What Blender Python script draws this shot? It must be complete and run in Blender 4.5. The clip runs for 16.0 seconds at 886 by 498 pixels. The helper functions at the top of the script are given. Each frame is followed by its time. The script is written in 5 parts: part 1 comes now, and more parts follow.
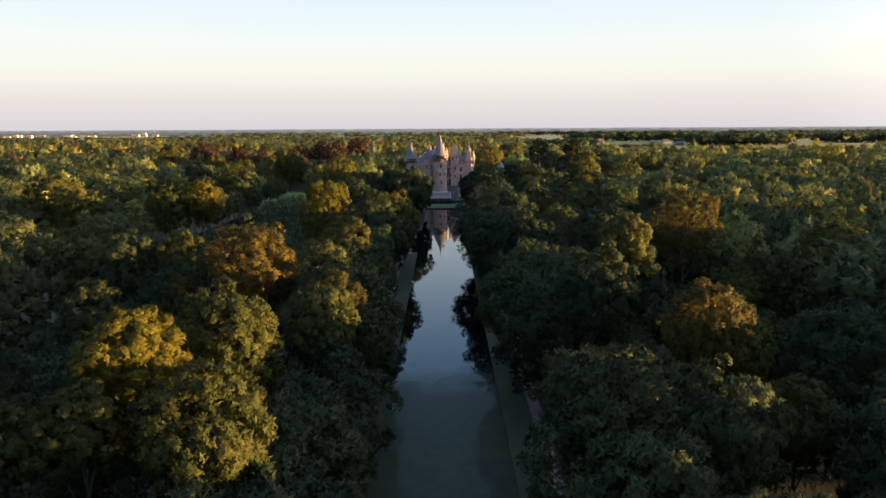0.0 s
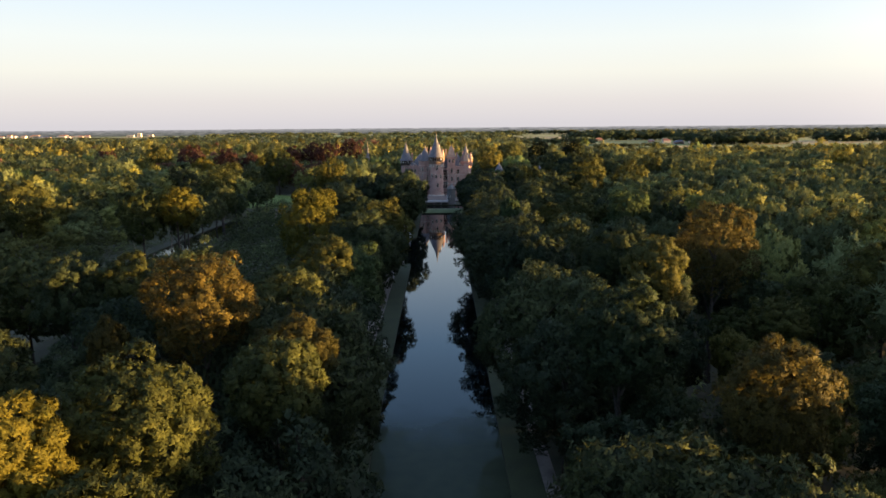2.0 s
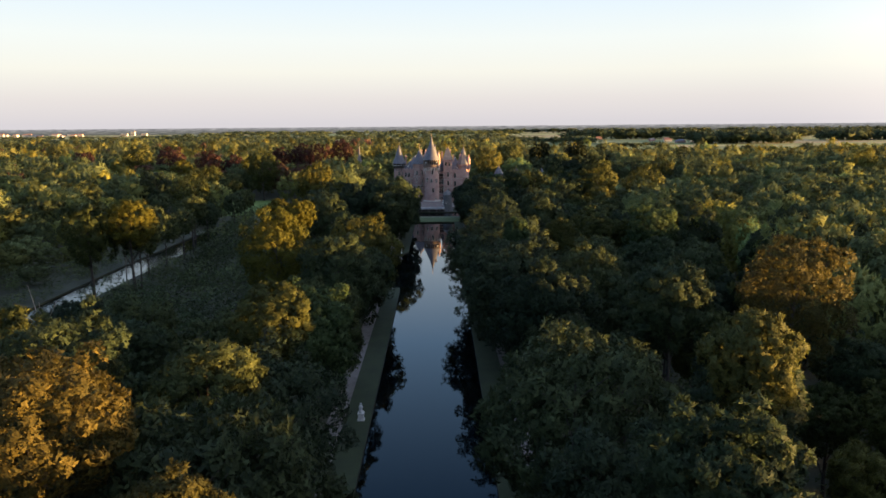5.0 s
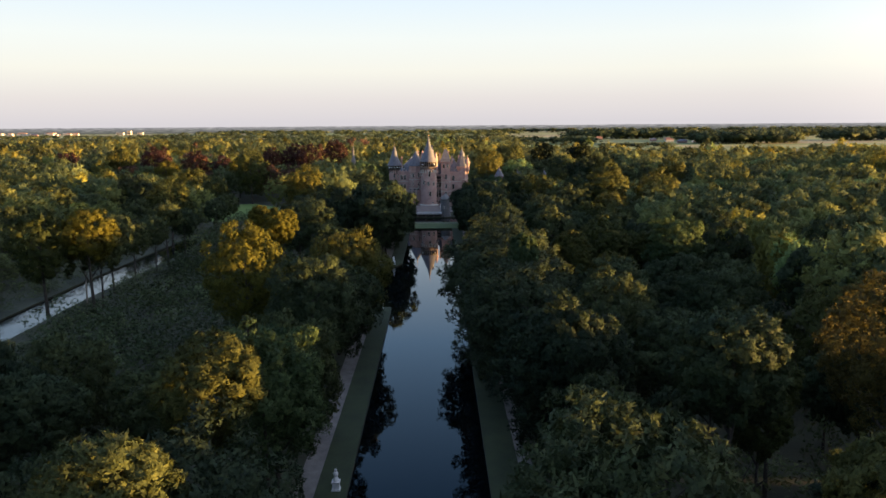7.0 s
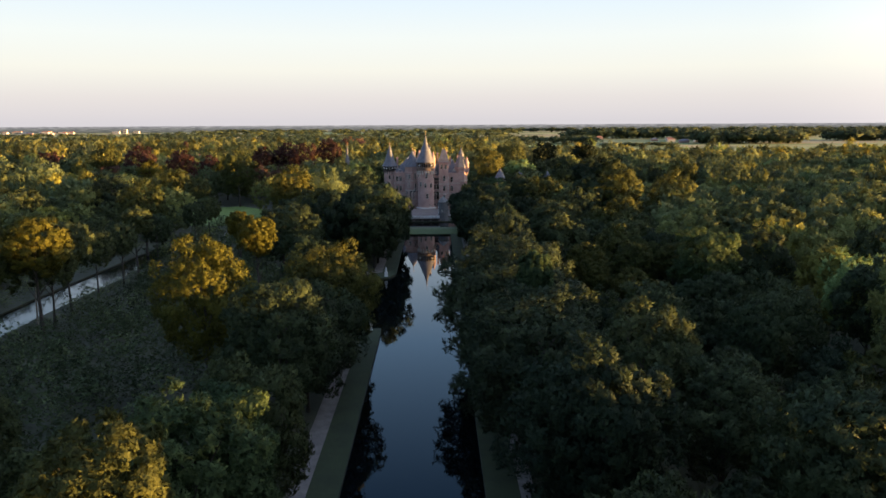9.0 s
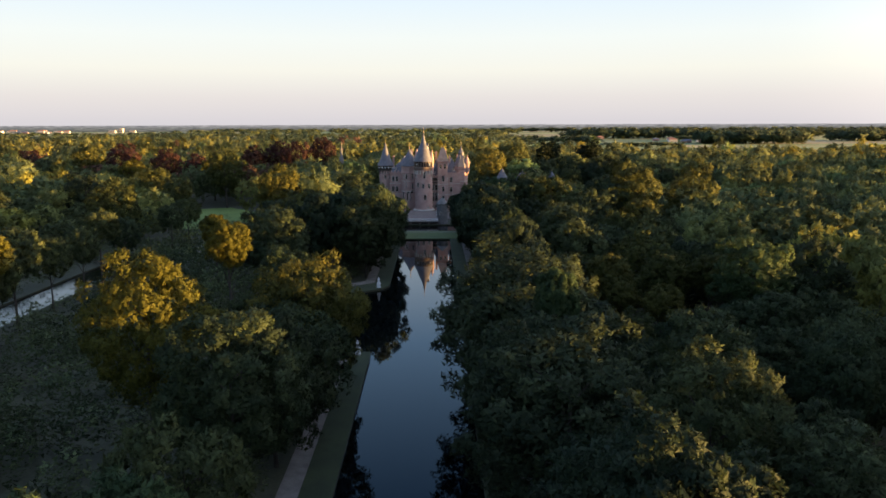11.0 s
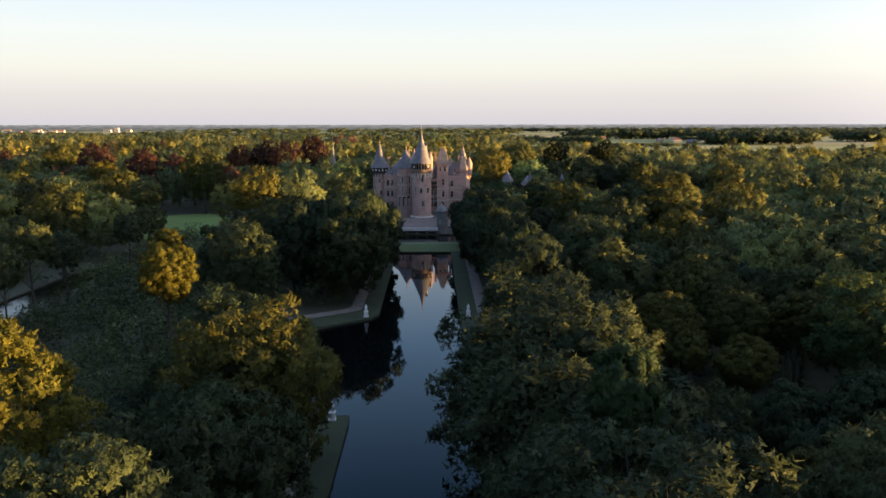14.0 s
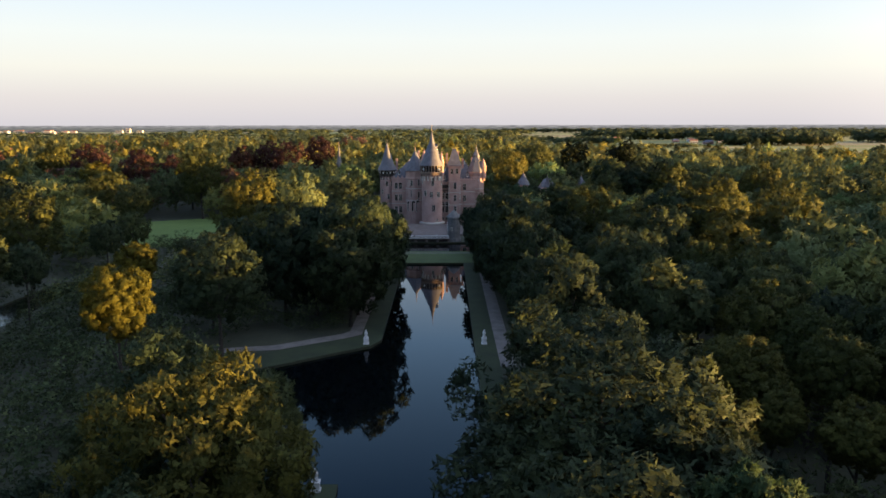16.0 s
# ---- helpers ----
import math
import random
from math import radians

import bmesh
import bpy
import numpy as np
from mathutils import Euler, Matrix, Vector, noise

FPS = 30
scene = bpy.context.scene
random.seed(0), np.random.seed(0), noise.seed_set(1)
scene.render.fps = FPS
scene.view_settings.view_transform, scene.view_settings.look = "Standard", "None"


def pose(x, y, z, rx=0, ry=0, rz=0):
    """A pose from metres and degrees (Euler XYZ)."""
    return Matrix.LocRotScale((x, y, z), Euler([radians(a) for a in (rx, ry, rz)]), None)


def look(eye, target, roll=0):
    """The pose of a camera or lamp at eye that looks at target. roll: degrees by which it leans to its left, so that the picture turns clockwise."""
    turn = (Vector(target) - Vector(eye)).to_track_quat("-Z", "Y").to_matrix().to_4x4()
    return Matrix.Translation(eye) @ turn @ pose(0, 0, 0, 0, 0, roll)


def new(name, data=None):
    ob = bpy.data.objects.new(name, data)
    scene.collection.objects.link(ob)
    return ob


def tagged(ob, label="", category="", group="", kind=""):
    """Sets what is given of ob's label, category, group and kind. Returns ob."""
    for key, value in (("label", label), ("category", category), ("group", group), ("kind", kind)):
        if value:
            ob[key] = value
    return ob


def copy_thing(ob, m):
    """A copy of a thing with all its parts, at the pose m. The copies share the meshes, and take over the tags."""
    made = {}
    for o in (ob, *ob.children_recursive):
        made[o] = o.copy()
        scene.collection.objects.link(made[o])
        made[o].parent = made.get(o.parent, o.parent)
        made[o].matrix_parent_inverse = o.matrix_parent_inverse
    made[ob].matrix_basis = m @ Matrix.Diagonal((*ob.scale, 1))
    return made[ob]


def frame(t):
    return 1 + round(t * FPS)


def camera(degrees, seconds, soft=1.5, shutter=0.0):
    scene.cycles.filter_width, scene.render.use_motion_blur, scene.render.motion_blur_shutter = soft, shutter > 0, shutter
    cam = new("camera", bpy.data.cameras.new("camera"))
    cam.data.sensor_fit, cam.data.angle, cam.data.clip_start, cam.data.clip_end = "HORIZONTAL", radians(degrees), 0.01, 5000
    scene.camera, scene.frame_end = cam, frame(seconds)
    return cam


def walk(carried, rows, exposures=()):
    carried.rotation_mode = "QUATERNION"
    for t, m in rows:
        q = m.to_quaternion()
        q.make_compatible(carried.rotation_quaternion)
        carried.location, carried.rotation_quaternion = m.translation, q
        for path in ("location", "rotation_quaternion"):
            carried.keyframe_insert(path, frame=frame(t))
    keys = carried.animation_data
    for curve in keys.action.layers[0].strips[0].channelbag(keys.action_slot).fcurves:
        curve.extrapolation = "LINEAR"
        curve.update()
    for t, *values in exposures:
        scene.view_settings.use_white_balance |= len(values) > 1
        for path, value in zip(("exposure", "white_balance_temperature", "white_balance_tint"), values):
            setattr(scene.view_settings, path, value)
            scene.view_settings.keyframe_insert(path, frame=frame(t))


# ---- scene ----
# ---- camera and its flight ----
cam = camera(61.6, 16.0, soft=1.55)
METRES, EYE, TILT, LEAN, TURN = 175.0, 44.0, -9.47, 0.3, 0.0
# seconds, x, y, z, yaw, pitch, roll (lengths as shares of METRES), rise in metres
ROWS = [
    (0.0, 0.0, 0.0, 0.0, 0.0, 0.0, -0.0, 0.0),
    (0.5, 0.0017, 0.0253, 0.0049, -0.04, -0.02, 0.06, 0.0),
    (1.0, 0.0031, 0.0521, 0.0106, -0.1, -0.06, 0.13, 0.0),
    (1.5, 0.0036, 0.0797, 0.0167, -0.14, -0.06, 0.16, 0.05),
    (2.0, 0.0039, 0.1078, 0.0224, -0.18, -0.07, 0.19, 0.05),
    (2.5, 0.0046, 0.1366, 0.028, -0.21, -0.08, 0.19, 0.1),
    (3.0, 0.0056, 0.1659, 0.0336, -0.24, -0.11, 0.21, 0.1),
    (3.5, 0.0067, 0.1956, 0.04, -0.26, -0.15, 0.23, 0.15),
    (4.0, 0.0078, 0.2258, 0.0466, -0.3, -0.18, 0.23, 0.15),
    (4.5, 0.0089, 0.2562, 0.0529, -0.34, -0.2, 0.26, 0.2),
    (5.0, 0.0101, 0.2866, 0.0589, -0.37, -0.21, 0.24, 0.2),
    (7.5, 0.015, 0.4439, 0.0865, -0.51, -0.27, 0.15, 0.2),
    (8.0, 0.0158, 0.476, 0.0912, -0.54, -0.28, 0.12, 0.15),
    (8.5, 0.0167, 0.5071, 0.0957, -0.57, -0.31, 0.11, 0.1),
    (9.0, 0.0172, 0.5382, 0.0998, -0.6, -0.31, 0.09, 0.05),
    (11.5, 0.0177, 0.6974, 0.1185, -0.74, -0.3, -0.04, -0.5),
    (12.0, 0.0178, 0.7295, 0.1241, -0.77, -0.3, -0.05, -0.65),
    (12.5, 0.0181, 0.7618, 0.1292, -0.78, -0.29, -0.09, -0.8),
    (13.0, 0.0181, 0.7941, 0.1348, -0.79, -0.29, -0.09, -0.95),
    (13.5, 0.0182, 0.8262, 0.1399, -0.79, -0.3, -0.09, -1.1),
    (14.0, 0.0181, 0.858, 0.145, -0.79, -0.29, -0.11, -1.25),
    (14.5, 0.0179, 0.8896, 0.1499, -0.77, -0.27, -0.1, -1.4),
    (15.0, 0.0181, 0.9214, 0.1553, -0.75, -0.26, -0.09, -1.55),
    (15.5, 0.0179, 0.953, 0.1602, -0.6, -0.24, -0.13, -1.7),
    (16.0, 0.019, 0.9854, 0.1657, 0.09, -0.24, -0.23, -1.85),
]
walk(cam, [(t, pose(0, 0, EYE + rise, TILT, LEAN, TURN) @ pose(METRES * x, METRES * y, METRES * z, 90 + pitch, roll, yaw))
           for t, x, y, z, yaw, pitch, roll, rise in ROWS])

# ---- sky, sun ----
SUN_AZ, SUN_EL = 95.0, 2.7          # clockwise from the flight's heading, above the horizon
world = bpy.data.worlds.new("evening")
scene.world = world
world.use_nodes = True
wn, wl = world.node_tree.nodes, world.node_tree.links
sky = wn.new("ShaderNodeTexSky")
sky.sky_type, sky.sun_disc = "NISHITA", False
sky.sun_elevation, sky.sun_rotation = radians(SUN_EL), radians(SUN_AZ)
sky.air_density, sky.dust_density, sky.ozone_density = 1.0, 0.4, 1.5
# evening haze evens the sky out: mauve at the rim, cream above it, deepening to blue; the unseen zenith is brightened
# to fill shade
w_tc, w_sep = wn.new("ShaderNodeTexCoord"), wn.new("ShaderNodeSeparateXYZ")
wl.new(w_tc.outputs["Generated"], w_sep.inputs[0])
haze = wn.new("ShaderNodeValToRGB")
haze_stops = ((0.0, (0.66, 0.64, 0.68)), (0.03, (0.755, 0.72, 0.715)), (0.065, (0.885, 0.875, 0.80)), (0.105, (0.87, 0.91, 0.89)), (0.17, (0.72, 0.86, 0.98)), (0.29, (0.36, 0.62, 0.98)), (0.5, (0.09, 0.22, 0.47)), (1.0, (0.75, 0.96, 1.50)))
while len(haze.color_ramp.elements) < len(haze_stops):
    haze.color_ramp.elements.new(0.5)
for el_, (at_, c_) in zip(haze.color_ramp.elements, haze_stops):
    el_.position, el_.color = at_, (*c_, 1)
wl.new(w_sep.outputs["Z"], haze.inputs["Fac"])
lift = wn.new("ShaderNodeVectorMath")
lift.operation = "SCALE"
lift.inputs["Scale"].default_value = 4.35
wl.new(haze.outputs[0], lift.inputs[0])
hazed = wn.new("ShaderNodeMix")
hazed.data_type = "RGBA"
hazed.inputs[0].default_value = 0.92
wl.new(sky.outputs[0], hazed.inputs[6])
wl.new(lift.outputs[0], hazed.inputs[7])
wn["Background"].inputs[1].default_value = 0.055
SUN_WAY = Vector((math.sin(radians(SUN_AZ)) * math.cos(radians(SUN_EL)), math.cos(radians(SUN_AZ)) * math.cos(radians(SUN_EL)), math.sin(radians(SUN_EL))))
# the haze brightens towards the low sun
aim, spread = wn.new("ShaderNodeVectorMath"), wn.new("ShaderNodeMapRange")
aim.operation, aim.inputs[1].default_value = "DOT_PRODUCT", SUN_WAY
wl.new(w_tc.outputs["Generated"], aim.inputs[0])
for k, v in (("From Min", 0.3), ("From Max", 1.0), ("To Min", 0.0), ("To Max", 1.0)):
    spread.inputs[k].default_value = v
wl.new(aim.outputs["Value"], spread.inputs["Value"])
glow = wn.new("ShaderNodeValToRGB")
for el_, (at_, c_) in zip(glow.color_ramp.elements, ((0.0, (0, 0, 0)), (1.0, (1.0, 0.84, 0.68)))):
    el_.position, el_.color = at_, (*c_, 1)
glow.color_ramp.interpolation = "EASE"
wl.new(spread.outputs[0], glow.inputs["Fac"])
sunward = wn.new("ShaderNodeVectorMath")
sunward.operation = "MULTIPLY_ADD"
sunward.inputs[1].default_value = (3.8, 3.8, 3.8)
wl.new(glow.outputs[0], sunward.inputs[0])
wl.new(hazed.outputs[2], sunward.inputs[2])
wl.new(sunward.outputs[0], wn["Background"].inputs[0])
sun_data = bpy.data.lights.new("sun", "SUN")
sun_data.energy, sun_data.angle, sun_data.color = 6.7, radians(0.6), (1.0, 0.57, 0.19)
sun = new("sun", sun_data)
az, el = radians(SUN_AZ), radians(SUN_EL)
sun_way = Vector((math.sin(az) * math.cos(el), math.cos(az) * math.cos(el), math.sin(el)))
sun.matrix_world = look(sun_way * 400, (0, 0, 0))
scene.view_settings.exposure = 2.23

# ---- materials ----


def material(name):
    m = bpy.data.materials.new(name)
    m.use_nodes = True
    n, l = m.node_tree.nodes, m.node_tree.links
    return m, n, l, n["Principled BSDF"], n["Material Output"]


def noise_tex(n, l, scale, detail=3.0, rough=0.55, coord="Object"):
    tc = n.new("ShaderNodeTexCoord")
    t = n.new("ShaderNodeTexNoise")
    t.inputs["Scale"].default_value, t.inputs["Detail"].default_value, t.inputs["Roughness"].default_value = scale, detail, rough
    l.new(tc.outputs[coord], t.inputs["Vector"])
    return t


def ramp(n, l, fac, *stops):
    r = n.new("ShaderNodeValToRGB")
    e = r.color_ramp.elements
    while len(e) < len(stops):
        e.new(0.5)
    for el_, (p, c) in zip(e, stops):
        el_.position, el_.color = p, (*c, 1)
    l.new(fac, r.inputs["Fac"])
    return r


def mix(n, l, fac, a, b, blend="MIX"):
    m = n.new("ShaderNodeMix")
    m.data_type, m.blend_type = "RGBA", blend
    for sock, v in ((m.inputs[0], fac), (m.inputs[6], a), (m.inputs[7], b)):
        if hasattr(v, "links"):
            l.new(v, sock)
        elif isinstance(v, (int, float)):
            sock.default_value = v
        else:
            sock.default_value = (*v, 1)
    return m.outputs[2]


def bump(n, l, bsdf, height, strength, distance):
    b = n.new("ShaderNodeBump")
    b.inputs["Strength"].default_value, b.inputs["Distance"].default_value = strength, distance
    l.new(height, b.inputs["Height"])
    l.new(b.outputs[0], bsdf.inputs["Normal"])


def rough_stone(name, dark, light, scale=0.6, rough=0.9, relief=0.05):
    """A mottled mineral surface with stains and a fine grain."""
    m, n, l, p, out = material(name)
    big, fine = noise_tex(n, l, scale, 5), noise_tex(n, l, scale * 14, 4)
    col = ramp(n, l, big.outputs["Fac"], (0.3, dark), (0.7, light))
    g = ramp(n, l, fine.outputs["Fac"], (0.3, (0.72, 0.72, 0.72)), (0.7, (1.1, 1.1, 1.1)))
    l.new(mix(n, l, 0.8, col.outputs[0], g.outputs[0], "MULTIPLY"), p.inputs["Base Color"])
    p.inputs["Roughness"].default_value = rough
    bump(n, l, p, fine.outputs["Fac"], 0.5, relief)
    return m


def leaf_edges(n, l, out, shader, cells, open_at=0.58):
    """Breaks each spray up into separate small leaves, with gaps between them."""
    tc, vo = n.new("ShaderNodeTexCoord"), n.new("ShaderNodeTexVoronoi")
    l.new(tc.outputs["Object"], vo.inputs["Vector"])
    vo.inputs["Scale"].default_value = cells
    gap = n.new("ShaderNodeMath")
    gap.operation, gap.inputs[1].default_value = "GREATER_THAN", open_at
    l.new(vo.outputs["Distance"], gap.inputs[0])
    clear, ms = n.new("ShaderNodeBsdfTransparent"), n.new("ShaderNodeMixShader")
    l.new(gap.outputs[0], ms.inputs[0])
    l.new(shader, ms.inputs[1])
    l.new(clear.outputs[0], ms.inputs[2])
    l.new(ms.outputs[0], out.inputs["Surface"])


def leaf_speckle(n, l, bsdf, col, cells, low, high, relief=0.8):
    """Leaf clusters that differ in tone and stand at different angles."""
    tc, vo = n.new("ShaderNodeTexCoord"), n.new("ShaderNodeTexVoronoi")
    l.new(tc.outputs["Object"], vo.inputs["Vector"])
    vo.inputs["Scale"].default_value = cells
    sep = n.new("ShaderNodeSeparateColor")
    l.new(vo.outputs["Color"], sep.inputs[0])
    k = ramp(n, l, sep.outputs[0], (0.0, (low, low, low)), (1.0, (high, high, high)))
    bump(n, l, bsdf, vo.outputs["Distance"], relief, 0.5 / cells)
    return mix(n, l, 1.0, col, k.outputs[0], "MULTIPLY")


def leaf_material(name, shade, mid, tip, through_light=0.38, per_tree=0.4):
    """Foliage: colour differs from leaf to leaf, from bough to bough and from tree to tree."""
    m, n, l, p, out = material(name)
    geo, info = n.new("ShaderNodeNewGeometry"), n.new("ShaderNodeObjectInfo")
    leaf = ramp(n, l, geo.outputs["Random Per Island"], (0.0, shade), (0.55, mid), (1.0, tip))
    bough = noise_tex(n, l, 0.32, 2)
    b = ramp(n, l, bough.outputs["Fac"], (0.3, (0.7, 0.74, 0.75)), (0.7, (1.25, 1.18, 1.0)))
    c = mix(n, l, 1.0, leaf.outputs[0], b.outputs[0], "MULTIPLY")
    t = ramp(n, l, info.outputs["Random"], (0.0, (0.62, 0.74, 0.80)), (0.5, (1.0, 1.0, 1.0)), (1.0, (1.42, 1.24, 0.90)))
    c = mix(n, l, per_tree * 2, c, mix(n, l, 1.0, c, t.outputs[0], "MULTIPLY"))
    c = leaf_speckle(n, l, p, c, 3.4, 0.78, 1.22, 0.35)
    l.new(c, p.inputs["Base Color"])
    p.inputs["Roughness"].default_value = 0.62
    p.inputs["Specular IOR Level"].default_value = 0.08
    tr = n.new("ShaderNodeBsdfTranslucent")
    l.new(c, tr.inputs["Color"])
    ms = n.new("ShaderNodeMixShader")
    ms.inputs[0].default_value = through_light
    l.new(p.outputs[0], ms.inputs[1])
    l.new(tr.outputs[0], ms.inputs[2])
    leaf_edges(n, l, out, ms.outputs[0], 6.6, 0.64)
    return m


def wood_material(name, shade, mid, tip, cells):
    """Foliage of a joined wood: the tone of each tree comes from the mesh."""
    m, n, l, p, out = material(name)
    geo = n.new("ShaderNodeNewGeometry")
    leaf = ramp(n, l, geo.outputs["Random Per Island"], (0.0, shade), (0.55, mid), (1.0, tip))
    at = n.new("ShaderNodeAttribute")
    at.attribute_name = "tone"
    c = mix(n, l, 1.0, leaf.outputs[0], at.outputs["Color"], "MULTIPLY")
    c = leaf_speckle(n, l, p, c, cells * 0.7, 0.85, 1.15, 0.4)
    l.new(c, p.inputs["Base Color"])
    p.inputs["Roughness"].default_value = 0.65
    p.inputs["Specular IOR Level"].default_value = 0.06
    tr = n.new("ShaderNodeBsdfTranslucent")
    l.new(c, tr.inputs["Color"])
    ms = n.new("ShaderNodeMixShader")
    ms.inputs[0].default_value = 0.35
    l.new(p.outputs[0], ms.inputs[1])
    l.new(tr.outputs[0], ms.inputs[2])
    leaf_edges(n, l, out, ms.outputs[0], cells, 0.66)
    return m


LEAF = {
    "green": leaf_material("green foliage", (0.0365, 0.0519, 0.0278), (0.0477, 0.0660, 0.0334), (0.0646, 0.0842, 0.0408)),
    "dark": leaf_material("dark green foliage", (0.0249, 0.0374, 0.0238), (0.0333, 0.0485, 0.0275), (0.0458, 0.0624, 0.0330)),
    "fresh": leaf_material("fresh green foliage", (0.0343, 0.0587, 0.0291), (0.0490, 0.0784, 0.0356), (0.0685, 0.1028, 0.0453)),
    "crest": leaf_material("yellow-green foliage", (0.0595, 0.0688, 0.0252), (0.0794, 0.0873, 0.0296), (0.1058, 0.1111, 0.037)),
    "olive": leaf_material("olive foliage", (0.0485, 0.0560, 0.0190), (0.0655, 0.0740, 0.0240), (0.0870, 0.0955, 0.0300)),
    "gold": leaf_material("golden foliage", (0.074, 0.072, 0.014), (0.100, 0.096, 0.018), (0.130, 0.122, 0.023)),
    "bronze": leaf_material("bronze foliage", (0.0510, 0.0462, 0.0156), (0.0735, 0.0635, 0.0204), (0.1000, 0.0835, 0.0264)),
    "stem": leaf_material("light green foliage", (0.0374, 0.0530, 0.0309), (0.0515, 0.0718, 0.0371), (0.0718, 0.0936, 0.0474)),
    "pine": leaf_material("conifer foliage", (0.010, 0.017, 0.011), (0.015, 0.023, 0.014), (0.021, 0.031, 0.017)),
    "copper": leaf_material("copper foliage", (0.040, 0.021, 0.020), (0.055, 0.028, 0.026), (0.075, 0.038, 0.033)),
}
WOOD_LEAF = wood_material("woodland foliage", (0.090, 0.110, 0.047), (0.108, 0.130, 0.053), (0.128, 0.150, 0.062), 3.4)
FAR_LEAF = wood_material("distant foliage", (0.110, 0.122, 0.047), (0.128, 0.140, 0.054), (0.148, 0.158, 0.062), 1.8)
BARK = rough_stone("bark", (0.022, 0.018, 0.014), (0.060, 0.049, 0.038), 2.0, 0.95, 0.03)
PALE_BARK = rough_stone("pale dead wood", (0.14, 0.12, 0.095), (0.30, 0.26, 0.21), 2.0, 0.9, 0.02)
BRICK = rough_stone("weathered red brick", (0.32, 0.195, 0.162), (0.46, 0.300, 0.258), 0.35, 0.9, 0.02)
STONE = rough_stone("pale sandstone", (0.40, 0.36, 0.31), (0.56, 0.51, 0.44), 0.8, 0.85, 0.02)
GREY_STONE = rough_stone("grey rubble stone", (0.10, 0.098, 0.095), (0.19, 0.18, 0.17), 0.9, 0.95, 0.05)
WHITE_STONE = rough_stone("white marble", (0.55, 0.54, 0.51), (0.74, 0.73, 0.70), 2.5, 0.6, 0.01)
SLATE = rough_stone("blue-grey slate", (0.066, 0.065, 0.075), (0.122, 0.118, 0.134), 0.7, 0.55, 0.03)
GRAVEL = rough_stone("pale gravel", (0.115, 0.103, 0.090), (0.20, 0.18, 0.158), 0.5, 0.95, 0.03)
PAVING = rough_stone("brown paving", (0.105, 0.083, 0.071), (0.16, 0.130, 0.113), 0.5, 0.9, 0.02)
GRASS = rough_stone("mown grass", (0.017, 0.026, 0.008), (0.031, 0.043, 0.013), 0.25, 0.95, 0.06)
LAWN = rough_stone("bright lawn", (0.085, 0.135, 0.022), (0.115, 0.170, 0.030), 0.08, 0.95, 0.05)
FIELD = rough_stone("pasture", (0.060, 0.105, 0.032), (0.090, 0.140, 0.042), 0.01, 0.95, 0.05)
STUBBLE = rough_stone("dry field", (0.105, 0.105, 0.052), (0.150, 0.145, 0.072), 0.01, 0.95, 0.05)
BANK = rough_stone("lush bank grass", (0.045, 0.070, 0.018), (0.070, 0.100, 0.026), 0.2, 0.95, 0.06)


def ground_material():
    """Woodland earth near by; past the wood a patchwork of pasture and stubble."""
    m, n, l, p, out = material("ground")
    big, fine = noise_tex(n, l, 0.12, 5), noise_tex(n, l, 1.7, 4)
    earth = ramp(n, l, big.outputs["Fac"], (0.3, (0.022, 0.026, 0.012)), (0.7, (0.048, 0.050, 0.024)))
    tc, vo = n.new("ShaderNodeTexCoord"), n.new("ShaderNodeTexVoronoi")
    squash = n.new("ShaderNodeMapping")
    squash.inputs["Scale"].default_value = (1 / 260, 1 / 150, 1.0)
    l.new(tc.outputs["Object"], squash.inputs["Vector"])
    l.new(squash.outputs[0], vo.inputs["Vector"])
    vo.inputs["Scale"].default_value = 1.0
    vo.distance = "MANHATTAN"
    sep = n.new("ShaderNodeSeparateColor")
    l.new(vo.outputs["Color"], sep.inputs[0])
    crop = ramp(n, l, sep.outputs[0], (0.0, (0.060, 0.105, 0.030)), (0.35, (0.105, 0.165, 0.045)), (0.6, (0.16, 0.20, 0.07)), (0.8, (0.24, 0.20, 0.10)), (1.0, (0.08, 0.10, 0.04)))
    xyz, far = n.new("ShaderNodeSeparateXYZ"), n.new("ShaderNodeMapRange")
    l.new(tc.outputs["Object"], xyz.inputs[0])
    far.inputs["From Min"].default_value, far.inputs["From Max"].default_value = 1000, 1120
    l.new(xyz.outputs["Y"], far.inputs["Value"])
    base = mix(n, l, far.outputs[0], earth.outputs[0], crop.outputs[0])
    g = ramp(n, l, fine.outputs["Fac"], (0.3, (0.7, 0.7, 0.7)), (0.7, (1.15, 1.15, 1.15)))
    l.new(mix(n, l, 0.8, base, g.outputs[0], "MULTIPLY"), p.inputs["Base Color"])
    p.inputs["Roughness"].default_value = 0.97
    bump(n, l, p, fine.outputs["Fac"], 0.5, 0.1)
    return m


EARTH = ground_material()
PLASTER = rough_stone("pale plaster", (0.50, 0.47, 0.43), (0.66, 0.63, 0.58), 0.3, 0.85, 0.01)
TILE = rough_stone("orange roof tile", (0.24, 0.10, 0.06), (0.36, 0.16, 0.09), 0.3, 0.85, 0.02)
TIMBER = rough_stone("brown timber", (0.12, 0.085, 0.066), (0.20, 0.145, 0.118), 1.0, 0.8, 0.02)
# real timber, and also the dark fill for shade under the terrace
DARK_WOOD_AND_SHADE = rough_stone("dark timber", (0.030, 0.024, 0.020), (0.065, 0.050, 0.040), 1.0, 0.8, 0.02)
FINIAL_METAL, _n, _l, _p, _o = material("tarnished metal")
_p.inputs["Base Color"].default_value, _p.inputs["Metallic"].default_value, _p.inputs["Roughness"].default_value = (0.30, 0.23, 0.15, 1), 0.6, 0.55
